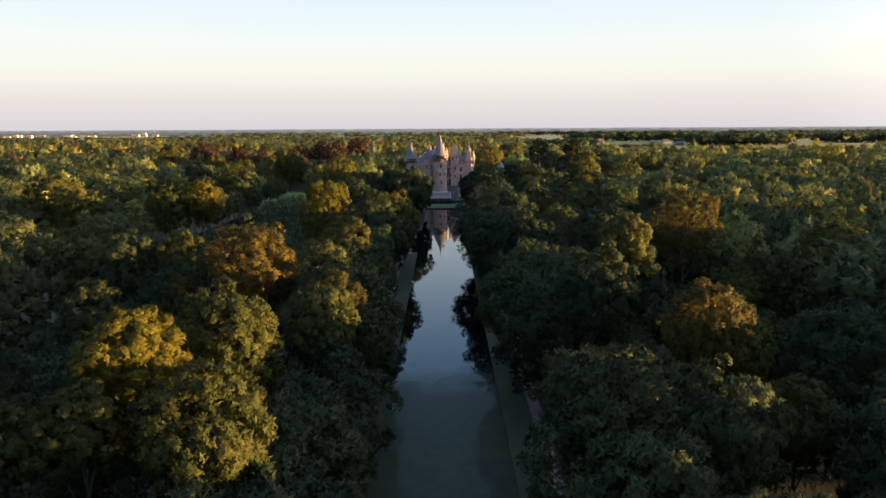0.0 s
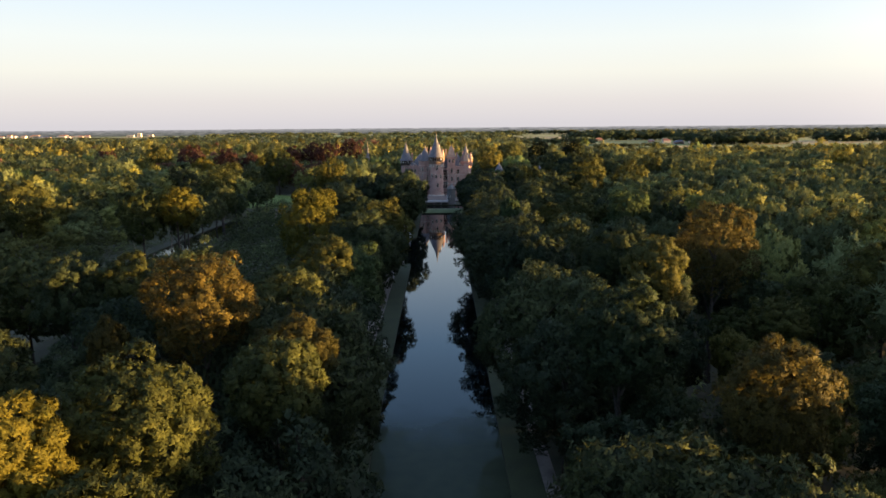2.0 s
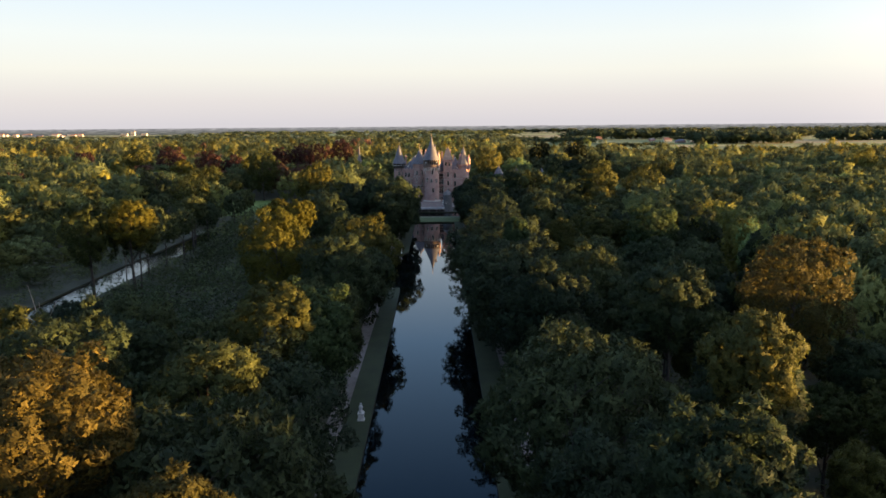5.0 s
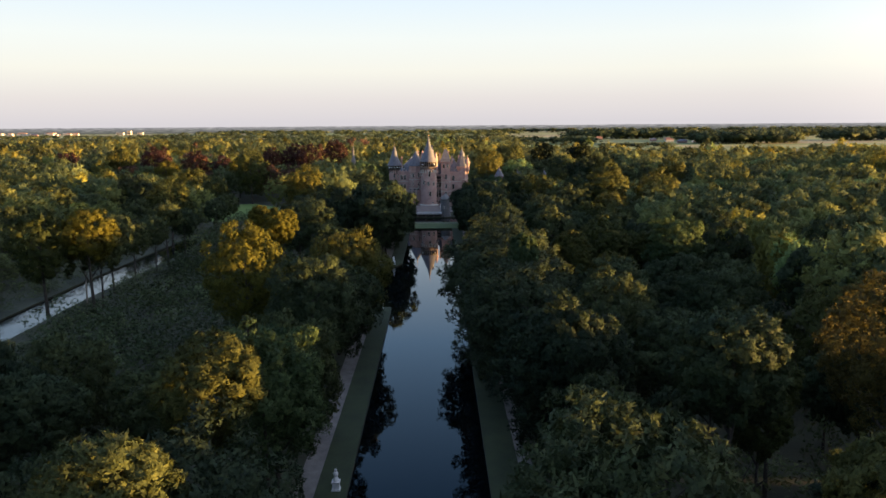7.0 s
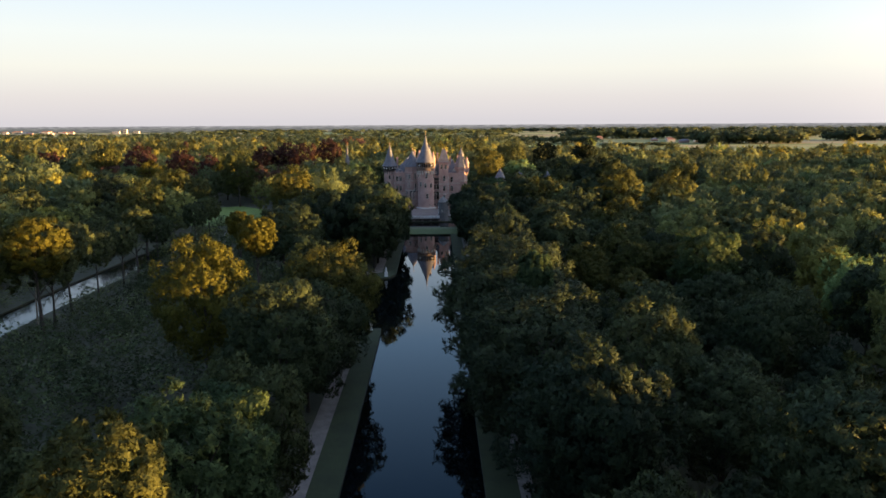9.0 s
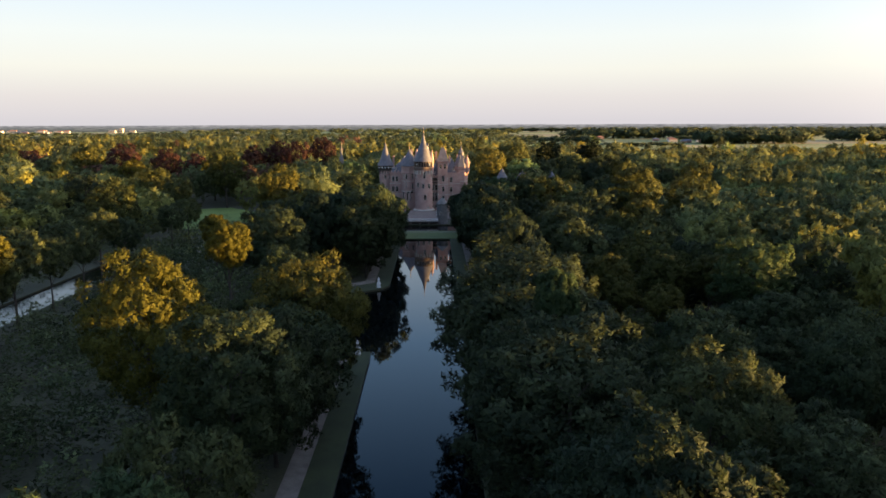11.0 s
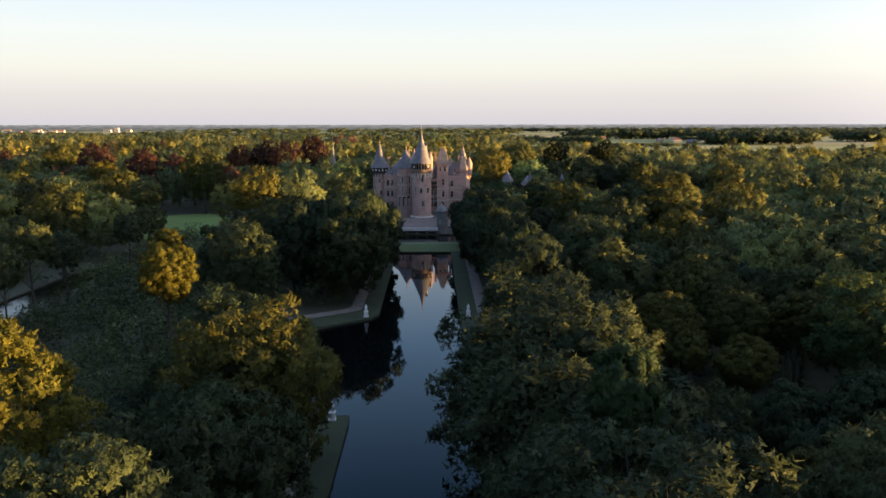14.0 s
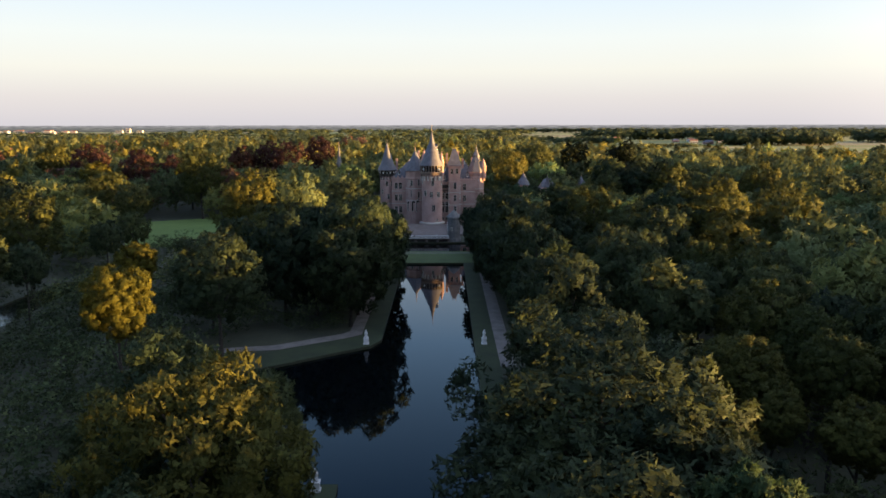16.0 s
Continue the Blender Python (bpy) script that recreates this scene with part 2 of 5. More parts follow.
GLASS, _n, _l, _p, _o = material("dark window glass")
_p.inputs["Base Color"].default_value, _p.inputs["Roughness"].default_value = (0.010, 0.010, 0.011, 1), 0.25


def water_material(name="canal water", gloss=0.025, ripple=0.03, reach=0.02):
    """Still dark water with faint ripples, under a thin green film of duckweed at its near end."""
    m, n, l, p, out = material(name)
    p.inputs["Base Color"].default_value = (0.0012, 0.0022, 0.003, 1)
    p.inputs["Roughness"].default_value = gloss
    p.inputs["IOR"].default_value = 1.333
    rip = noise_tex(n, l, 0.9, 3)
    bump(n, l, p, rip.outputs["Fac"], ripple, reach)
    weed = n.new("ShaderNodeBsdfPrincipled")
    wc = ramp(n, l, noise_tex(n, l, 0.5, 6).outputs["Fac"], (0.3, (0.020, 0.030, 0.014)), (0.7, (0.034, 0.046, 0.022)))
    l.new(wc.outputs[0], weed.inputs["Base Color"])
    weed.inputs["Roughness"].default_value = 0.6
    weed.inputs["Specular IOR Level"].default_value = 0.12
    tc, sep = n.new("ShaderNodeTexCoord"), n.new("ShaderNodeSeparateXYZ")
    l.new(tc.outputs["Object"], sep.inputs[0])
    span = n.new("ShaderNodeMapRange")
    for k, v in (("From Min", 112.0), ("From Max", 152.0), ("To Min", 0.75), ("To Max", -0.35)):
        span.inputs[k].default_value = v
    l.new(sep.outputs["Y"], span.inputs["Value"])
    patch = noise_tex(n, l, 0.11, 5, 0.6)
    add = n.new("ShaderNodeMath")
    add.operation = "ADD"
    l.new(span.outputs[0], add.inputs[0])
    l.new(patch.outputs["Fac"], add.inputs[1])
    cover = n.new("ShaderNodeMapRange")
    for k, v in (("From Min", 0.62), ("From Max", 1.1), ("To Min", 0.0), ("To Max", 0.78)):
        cover.inputs[k].default_value = v
    l.new(add.outputs[0], cover.inputs["Value"])
    ms = n.new("ShaderNodeMixShader")
    l.new(cover.outputs[0], ms.inputs[0])
    l.new(p.outputs[0], ms.inputs[1])
    l.new(weed.outputs[0], ms.inputs[2])
    l.new(ms.outputs[0], out.inputs["Surface"])
    return m


WATER = water_material()
RIPPLED = water_material("rippled water", 0.03, 0.3, 0.08)


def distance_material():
    """A glowing backdrop for the plain at the rim of sight: haze painted in as pale grey-blue, with faint level streaks
    of fields and tree lines.
    """
    m, n, l, p, out = material("painted haze backdrop")
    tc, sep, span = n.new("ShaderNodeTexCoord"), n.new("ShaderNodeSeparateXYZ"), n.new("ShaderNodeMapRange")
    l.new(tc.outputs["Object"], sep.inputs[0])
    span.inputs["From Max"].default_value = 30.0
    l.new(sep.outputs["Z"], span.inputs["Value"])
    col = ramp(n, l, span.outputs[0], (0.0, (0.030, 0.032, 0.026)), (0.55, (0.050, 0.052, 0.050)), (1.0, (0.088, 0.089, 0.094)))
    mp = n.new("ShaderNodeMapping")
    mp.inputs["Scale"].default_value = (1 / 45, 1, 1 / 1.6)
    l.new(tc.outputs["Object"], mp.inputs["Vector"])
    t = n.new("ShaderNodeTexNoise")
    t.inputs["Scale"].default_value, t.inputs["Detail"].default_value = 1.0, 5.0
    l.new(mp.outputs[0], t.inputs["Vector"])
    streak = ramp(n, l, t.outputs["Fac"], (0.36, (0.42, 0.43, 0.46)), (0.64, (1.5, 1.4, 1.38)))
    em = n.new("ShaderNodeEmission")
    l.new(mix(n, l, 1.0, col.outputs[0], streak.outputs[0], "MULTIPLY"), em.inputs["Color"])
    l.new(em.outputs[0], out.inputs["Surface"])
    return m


DISTANCE = distance_material()

# ---- mesh helpers ----


def from_bm(name, bm, *mats):
    me = bpy.data.meshes.new(name)
    bmesh.ops.recalc_face_normals(bm, faces=bm.faces)
    bm.to_mesh(me)
    bm.free()
    for m in mats:
        me.materials.append(m)
    return new(name, me)


def part(name, bm, mats, parent, label=""):
    ob = from_bm(name, bm, *(mats if isinstance(mats, (list, tuple)) else (mats,)))
    ob.parent = parent
    return tagged(ob, label)


def box(bm, x0, y0, z0, x1, y1, z1, mat=0):
    v = [bm.verts.new(c) for c in ((x0, y0, z0), (x1, y0, z0), (x1, y1, z0), (x0, y1, z0), (x0, y0, z1), (x1, y0, z1), (x1, y1, z1), (x0, y1, z1))]
    for q in ((0, 3, 2, 1), (4, 5, 6, 7), (0, 1, 5, 4), (1, 2, 6, 5), (2, 3, 7, 6), (3, 0, 4, 7)):
        bm.faces.new([v[i] for i in q]).material_index = mat
    return v


def lathe(bm, cx, cy, profile, seg=24, turn=0.0, mat=0):
    """A turned form from (radius, height) pairs; a radius of 0 closes it to a point."""
    rings = []
    for r, z in profile:
        if r < 1e-4:
            rings.append([bm.verts.new((cx, cy, z))])
        else:
            rings.append([bm.verts.new((cx + r * math.cos(turn + 2 * math.pi * k / seg), cy + r * math.sin(turn + 2 * math.pi * k / seg), z)) for k in range(seg)])
    for a, b in zip(rings, rings[1:]):
        for k in range(seg):
            j = (k + 1) % seg
            if len(a) == 1 and len(b) == 1:
                continue
            if len(a) == 1:
                f = (a[0], b[k], b[j])
            elif len(b) == 1:
                f = (a[k], a[j], b[0])
            else:
                f = (a[k], a[j], b[j], b[k])
            bm.faces.new(f).material_index = mat
    return rings


def hip(bm, x0, y0, x1, y1, z0, z1, ridge=0.0, over=0.3, along="x", mat=0):
    """A hipped roof over a rectangle, with a ridge of the given length."""
    x0, y0, x1, y1 = x0 - over, y0 - over, x1 + over, y1 + over
    cx, cy, h = (x0 + x1) / 2, (y0 + y1) / 2, ridge / 2
    base = [bm.verts.new(c) for c in ((x0, y0, z0), (x1, y0, z0), (x1, y1, z0), (x0, y1, z0))]
    if ridge <= 0:
        top = bm.verts.new((cx, cy, z1))
        for k in range(4):
            bm.faces.new((base[k], base[(k + 1) % 4], top)).material_index = mat
    else:
        a, b = ((cx - h, cy), (cx + h, cy)) if along == "x" else ((cx, cy - h), (cx, cy + h))
        a, b = bm.verts.new((*a, z1)), bm.verts.new((*b, z1))
        if along == "x":
            fs = ((base[0], base[1], b, a), (base[1], base[2], b), (base[2], base[3], a, b), (base[3], base[0], a))
        else:
            fs = ((base[0], base[1], a), (base[1], base[2], b, a), (base[2], base[3], b), (base[3], base[0], a, b))
        for f in fs:
            bm.faces.new(f).material_index = mat
    bm.faces.new(base[::-1]).material_index = mat


def soup(name, tris, mat, tone=None, way=None):
    """A mesh of loose triangles from an (n, 3, 3) array, with a colour and a soft normal for each triangle if given."""
    n = len(tris)
    me = bpy.data.meshes.new(name)
    me.vertices.add(n * 3)
    me.vertices.foreach_set("co", np.ascontiguousarray(tris, dtype=np.float32).ravel())
    me.loops.add(n * 3)
    me.loops.foreach_set("vertex_index", np.arange(n * 3, dtype=np.int32))
    me.polygons.add(n)
    me.polygons.foreach_set("loop_start", np.arange(0, n * 3, 3, dtype=np.int32))
    me.update(calc_edges=True)
    if tone is not None:
        a = me.attributes.new("tone", "FLOAT_COLOR", "FACE")
        rgba = np.ones((n, 4), dtype=np.float32)
        rgba[:, :3] = tone
        a.data.foreach_set("color", rgba.ravel())
    me.materials.append(mat)
    if way is not None:
        me.normals_split_custom_set_from_vertices(np.repeat(way, 3, axis=0).astype(np.float32))
    return me

# ---- ground and water ----
CANAL_L, CANAL_R, CANAL_END = -9.2, 9.0, 397.0
canal_line = [(9.0, -120), (9.0, 397), (-9.2, 397), (-9.2, 316), (-11.0, 312),
              (-17.5, 307.5), (-24, 302.5), (-33, 296), (-40, 288), (-40, 257), (-9.4, 257), (-9.2, 254), (-9.2, -120)]
moat_line = [(36, 417.5), (36, 436.5), (-36, 436.5), (-36, 417.5)]
pond_line = [(-91, 190), (-91.5, 235), (-92, 270), (-91, 300), (-90, 330), (-91.5, 362), (-95, 372), (-100, 368), (-101.5, 335), (-103, 290), (-103, 220), (-100, 190)]


def inside(p, line):
    x, y = p
    hit_ = False
    for (x0, y0), (x1, y1) in zip(line, line[1:] + line[:1]):
        if (y0 > y) != (y1 > y) and x < (x1 - x0) * (y - y0) / (y1 - y0) + x0:
            hit_ = not hit_
    return hit_


def build_ground():
    """One sheet to the horizon, with the canal, moat and stream cut into it as banked beds."""
    from mathutils.geometry import delaunay_2d_cdt
    pts, edges = [], []
    for line in (canal_line, moat_line, pond_line):
        k = len(pts)
        pts += [Vector(p) for p in line]
        edges += [(k + i, k + (i + 1) % len(line)) for i in range(len(line))]
    k = len(pts)
    pts += [Vector(p) for p in ((-4900, -1500), (4900, -1500), (4900, 4980), (-4900, 4980))]
    edges += [(k + i, k + (i + 1) % 4) for i in range(4)]
    vs, es, fs = delaunay_2d_cdt(pts, edges, [], 0, 1e-4)[:3]
    bm = bmesh.new()
    top = [bm.verts.new((v.x, v.y, 0)) for v in vs]
    for f in fs:
        c = sum((vs[i] for i in f), Vector((0, 0))) / 3
        if not any(inside(c, line) for line in (canal_line, moat_line, pond_line)):
            bm.faces.new([top[i] for i in f])
    for line in (canal_line, moat_line, pond_line):
        a = [bm.verts.new((x, y, 0)) for x, y in line]
        b = [bm.verts.new((x, y, -1.4)) for x, y in line]
        for i in range(len(line)):
            j = (i + 1) % len(line)
            bm.faces.new((a[i], a[j], b[j], b[i]))
        bm.faces.new(b)
    bmesh.ops.remove_doubles(bm, verts=bm.verts, dist=1e-3)
    g = from_bm("ground", bm, EARTH)
    tagged(g, "dark leaf-strewn woodland earth under the trees", "ground", kind="structure")


build_ground()


def water(name, line, label, cat, mat=WATER):
    bm = bmesh.new()
    bm.faces.new([bm.verts.new((x, y, -0.45)) for x, y in line])
    tagged(from_bm(name, bm, mat), label, cat, kind="structure")


water("water_1", canal_line, "still dark canal water mirroring castle and sky, duckweed at one end", "canal")
water("water_2", moat_line, "dark shaded moat water before the castle terrace", "moat")
water("water_3", pond_line, "rippled pond reflecting the pale sky between trees", "pond", RIPPLED)


def strip(name, line, z, mat, label, cat):
    """A slab of turf, gravel or paving with a real edge."""
    bm = bmesh.new()
    low = [bm.verts.new((x, y, -0.05)) for x, y in line]
    up = [bm.verts.new((x, y, z)) for x, y in line]
    bm.faces.new(up)
    for i in range(len(line)):
        j = (i + 1) % len(line)
        bm.faces.new((low[i], low[j], up[j], up[i]))
    tagged(from_bm(name, bm, mat), label, cat, kind="structure")


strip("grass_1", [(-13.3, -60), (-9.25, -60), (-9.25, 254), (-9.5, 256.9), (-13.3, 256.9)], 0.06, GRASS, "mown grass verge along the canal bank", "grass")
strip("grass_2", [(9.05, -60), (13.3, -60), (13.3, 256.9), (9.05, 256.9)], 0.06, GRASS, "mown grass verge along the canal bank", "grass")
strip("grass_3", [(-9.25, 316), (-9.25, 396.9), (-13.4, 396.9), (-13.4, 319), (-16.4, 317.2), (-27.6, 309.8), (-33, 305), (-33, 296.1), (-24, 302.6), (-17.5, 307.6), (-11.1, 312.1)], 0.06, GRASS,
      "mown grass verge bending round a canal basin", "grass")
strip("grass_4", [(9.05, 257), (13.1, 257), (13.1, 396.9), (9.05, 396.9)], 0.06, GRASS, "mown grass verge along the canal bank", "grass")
strip("grass_5", [(-20, 397.05), (20, 397.05), (20, 417.4), (-20, 417.4)], 0.08, BANK, "green grass bank between canal and castle moat", "grass")
strip("path_1", [(-16.0, 128), (-13.35, 126), (-13.35, 252), (-16.0, 252)], 0.04, GRAVEL, "pale gravel walk beside the canal", "path")
strip("path_2", [(13.35, -60), (15.2, -60), (15.2, 252), (13.35, 252)], 0.04, GRAVEL, "pale gravel walk beside the canal", "path")
strip("path_3", [(-13.45, 320), (-13.45, 396), (-16.1, 396), (-16.1, 322.5), (-17.5, 320.5), (-29.5, 312.6), (-45, 309.5), (-45, 306.6), (-28.0, 309.9), (-16.5, 317.3)], 0.04, GRAVEL,
      "pale gravel walk turning off along the basin", "path")
strip("path_4", [(13.15, 300), (15.9, 300), (15.9, 396), (13.15, 396)], 0.04, GRAVEL, "pale gravel walk beside the canal", "path")
strip("path_6", [(-20, 413.6), (20, 413.6), (20, 415), (-20, 415)], 0.10, GRAVEL, "gravel walk on the bank before the moat", "path")
strip("path_5", [(-76, 352), (-73, 350), (-86, 425), (-89, 424)], 0.04, GRAVEL, "pale gravel track to the lawn", "path")
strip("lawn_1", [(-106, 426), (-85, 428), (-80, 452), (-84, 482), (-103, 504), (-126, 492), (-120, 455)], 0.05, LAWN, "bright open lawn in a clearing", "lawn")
for k, (x0, y0, x1, y1, m_) in enumerate(((290, 1470, 640, 1900, FIELD), (430, 1270, 560, 1420, FIELD), (640, 1500, 860, 1640, STUBBLE), (820, 1880, 1300, 2200, FIELD), (-1500, 1900, -900, 2350, STUBBLE))):
    strip(f"field_{k + 1}", [(x0, y0), (x1, y0 + 40), (x1 + 60, y1), (x0 + 30, y1 - 30)], 0.05, m_, "flat farm field beyond the woods", "field")

# ---- trees ----


def unit(v):
    return v / (np.linalg.norm(v, axis=1)[:, None] + 1e-9)


def leafage(rng, count, tall, wide, low, leaf, clumps=70, tufts=7, rough=0.55):
    """A crown: boughs that end in billowing clumps, each of several tufts of leaves. Returns the leaves as triangles and the way each tuft faces."""
    half = tall * (1 - low) / 2
    mid = tall * low + half
    k = np.arange(clumps) + 0.5
    phi = np.arccos(1 - 1.82 * k / clumps)
    th = math.pi * (1 + 5 ** 0.5) * k + rng.uniform(0, 6.28)
    d = unit(np.stack([np.cos(th) * np.sin(phi), np.sin(th) * np.sin(phi), np.cos(phi)], 1) + rng.normal(size=(clumps, 3)) * (0.7 / math.sqrt(clumps)))
    swell = 1 + 0.13 * np.sin(d @ rng.normal(size=3) * 3.2 + 1) + 0.10 * np.sin(d @ rng.normal(size=3) * 5.0)
    big = wide * rng.uniform(0.9, 1.75, clumps) * (1.42 / math.sqrt(clumps))
    far = swell * rng.uniform(0.74, 1.03, clumps)
    inner = max(5, clumps // 8)
    d = np.concatenate([d, unit(rng.normal(size=(inner, 3)))])
    far = np.concatenate([far, rng.uniform(0.2, 0.45, inner)])
    big = np.concatenate([big, np.full(inner, wide * 0.30)])
    reach = np.maximum(wide - big * 0.85, 0.2) * far
    lift = np.maximum(half - big * 0.85, 0.2) * far
    # a full rounded top, drawn in towards the foot of the crown
    waist = np.where(d[:, 2] < 0, 1 + 0.18 * d[:, 2], 1 + 0.10 * d[:, 2])
    cen = np.stack([d[:, 0] * reach * waist, d[:, 1] * reach * waist, mid + d[:, 2] * lift], 1)
    own = np.repeat(np.arange(clumps + inner), tufts)
    u = unit(rng.normal(size=(len(own), 3)) + 0.75 * d[own] + np.array([0, 0, 0.35]))
    size = big[own] * rng.uniform(0.28, 0.50, len(own))
    tip = cen[own] + u * (big[own] * rng.uniform(0.55, 0.95, len(own)))[:, None]
    share = size ** 2 * np.where(own < clumps, 1.0, 0.3)
    n = int(count * 1.5)
    pick = rng.choice(len(own), n, p=share / np.sum(share))
    v = unit(rng.normal(size=(n, 3)) + 0.55 * u[pick] + np.array([0, 0, 0.25]))
    c = tip[pick] + v * (size[pick] * rng.uniform(0.60, 1.12, n))[:, None]
    depth = np.full(n, 9.0)
    for m in range(clumps + inner):
        gap = np.linalg.norm(c - cen[m], axis=1) / big[m]
        gap[own[pick] == m] = 9.0
        depth = np.minimum(depth, gap)
    keep = np.argsort(-np.minimum(depth, 0.8), kind="stable")[:count]
    c, v, pick = c[keep], v[keep], pick[keep]
    way = unit(v * 0.9 + u[pick] * 0.75 + d[own[pick]] * 0.55 + rng.normal(size=(count, 3)) * 0.22)
    # each spray springs outward and up, its face turned to the open
    t = unit(unit(np.cross(way, rng.normal(size=(count, 3)))) + 0.55 * v + np.array([0, 0, 0.3]) + rng.normal(size=(count, 3)) * rough * 0.5)
    face = way + rng.normal(size=(count, 3)) * rough
    face = unit(face - t * np.sum(face * t, 1)[:, None])
    face = np.where(np.sum(face * way, 1)[:, None] < 0, -face, face)
    b = np.cross(face, t)
    s = (leaf * rng.uniform(0.55, 1.35, count))[:, None]
    return np.stack([c + 1.1 * s * t, c - 0.5 * s * t + 0.46 * s * b, c - 0.5 * s * t - 0.46 * s * b], 1), way


def trunk_mesh(rng, tall, wide, thick=1.0):
    """A tapered, slightly leaning trunk with limbs that fork into the crown."""
    bm = bmesh.new()

    def limb(a, b, r0, r1, seg, steps):
        a, b = Vector(a), Vector(b)
        ax = (b - a).normalized()
        s = ax.orthogonal().normalized()
        q = ax.cross(s)
        last = None
        for i in range(steps + 1):
            f = i / steps
            c = a.lerp(b, f) + (s * math.sin(f * 5) + q * math.cos(f * 4)) * r0 * 0.4 * f
            r = r0 + (r1 - r0) * f ** 0.8
            ring = [bm.verts.new(c + (s * math.cos(2 * math.pi * k / seg) + q * math.sin(2 * math.pi * k / seg)) * r) for k in range(seg)]
            if last:
                for k in range(seg):
                    bm.faces.new((last[k], last[(k + 1) % seg], ring[(k + 1) % seg], ring[k]))
            last = ring
        bm.faces.new(last)

    limb((0, 0, -0.3), (0.3, 0.2, tall * 0.8), tall * 0.02 * thick, 0.05, 8, 6)
    for k in range(7):
        z = tall * (0.28 + 0.07 * k)
        a = 2.4 * k + rng.uniform(0, 1)
        reach = wide * rng.uniform(0.35, 0.6)
        limb((0.1, 0.05, z), (math.cos(a) * reach, math.sin(a) * reach, z + tall * rng.uniform(0.12, 0.22)), tall * 0.0075 * thick, 0.03, 5, 4)
    me = bpy.data.meshes.new("trunk")
    bm.to_mesh(me)
    bm.free()
    me.materials.append(BARK)
    return me


TALL, WIDE = 20.0, 8.0
SPECIES = {
    "green": ("deciduous_tree", "tall broadleaf tree with a full green crown in the park wood", 16000, 0.40, 2.35),
    "dark": ("deciduous_tree", "dense dark green broadleaf tree with foliage to the ground", 16000, 0.40, 2.7),
    "fresh": ("deciduous_tree", "fresh light green broadleaf tree with a loose crown", 16500, 0.39, 2.4),
    "olive": ("deciduous_tree", "broad olive-green tree with early autumn tint", 17000, 0.38, 2.3),
    "gold": ("golden_tree", "golden-yellow leaved tree catching the evening sun", 18000, 0.36, 2.3),
    "bronze": ("bronze_tree", "bronze-brown autumn tree with thin feathery twigs", 15000, 0.32, 2.2),
    "crest": ("deciduous_tree", "yellow-green rounded crown rising above darker neighbours", 14000, 0.38, 2.0),
    "copper": ("copper_beech_tree", "dark red copper beech with a rounded crown", 4500, 0.75, 2.4),
    "pine": ("conifer_tree", "tall very dark conifer in a dense stand", 5000, 0.60, 3.0),
    "stem": ("pond_tree", "slender green tree with a bare trunk beside the pond", 8000, 0.46, 1.8),
}
BUILDS = (1.9, 2.5, 3.2, 4.1, 5.3, 7.0)
TREE_PROTO, TREE_USED = {}, {}
planted = []
VARIANTS = 2


def plant(kind, x, y, top, wide):
    """A tree of that kind with its foot at (x, y), its height and the radius of its crown."""
    planted.append((x, y, wide))
    k = TREE_USED.get(kind, 0)
    TREE_USED[kind] = k + 1
    coarse = abs(x) > 62 or y > 275 or y < 38
    # trees of one build share a crown: from squat ones, leafy to the ground, to slim ones whose crown sits on a bare stem
    build = min(range(len(BUILDS)), key=lambda b: abs(math.log(BUILDS[b] * wide / top)))
    tall = BUILDS[build] * WIDE
    key = (kind, k % VARIANTS, coarse, build)
    m = Matrix.Translation((x, y, 0)) @ Matrix.Rotation(k * 2.399, 4, "Z") @ Matrix.Diagonal((wide / WIDE, wide / WIDE, top / tall, 1))
    if key in TREE_PROTO:
        return copy_thing(TREE_PROTO[key], m)
    name, label, count, leaf, depth = SPECIES[kind]
    low = max(0.06, 1 - depth * WIDE / tall)
    rng = np.random.default_rng(100 + len(TREE_PROTO))
    if coarse and kind not in ("copper", "pine"):
        count, leaf = int(count * 0.36), leaf * 1.65
    root = tagged(new(name), label, "tree", "trees of the park wood", "")
    trunk = new("trunk", trunk_mesh(rng, tall, WIDE))
    tris, way = leafage(rng, count, tall, WIDE, low, leaf * (WIDE / wide) ** 0.6, (56 if coarse else 96) + 8 * (k % VARIANTS), 8 if coarse else 13)
    crown = new("crown", soup("crown", tris, LEAF[kind], None, way))
    trunk.parent = crown.parent = root
    TREE_PROTO[key] = root
    first = copy_thing(root, m)
    for o in (trunk, crown, root):
        bpy.data.objects.remove(o)
    TREE_PROTO[key] = first
    first.matrix_basis = m
    return first


# trees that stand out, left of the canal
plant("olive", -34.0, 57, 22.2, 3.4)
plant("olive", -29.6, 57.5, 23.4, 3.4)
plant("olive", -19.6, 58, 24.8, 5.8)
plant("gold", -27.3, 63, 28.5, 4.5)
plant("olive", -22.0, 71, 28.4, 5.5)
plant("dark", -43.2, 88.5, 25.3, 4.4)
plant("olive", -59.6, 105, 27.4, 4.4)
plant("olive", -20.7, 88.5, 27.9, 3.7)
plant("crest", -14.9, 85, 25.6, 4.6)
plant("bronze", -14.3, 91.5, 25.7, 3.9)
plant("bronze", -26.0, 100, 31.0, 6.6)
plant("olive", -14.0, 98.5, 27.6, 4.1)
plant("olive", -16.7, 93.6, 27.0, 2.8)
plant("green", -34.2, 119.5, 28.6, 6.4)
plant("green", -20.9, 121, 26.2, 6.8)
plant("green", -58.5, 134.5, 28.6, 7.0)
plant("olive", -19.0, 139.5, 27.0, 5.4)
plant("green", -41.0, 149, 26.4, 7.0)
plant("fresh", -17.6, 154, 23.9, 7.2)
plant("fresh", -18.2, 163, 21.8, 6.2)
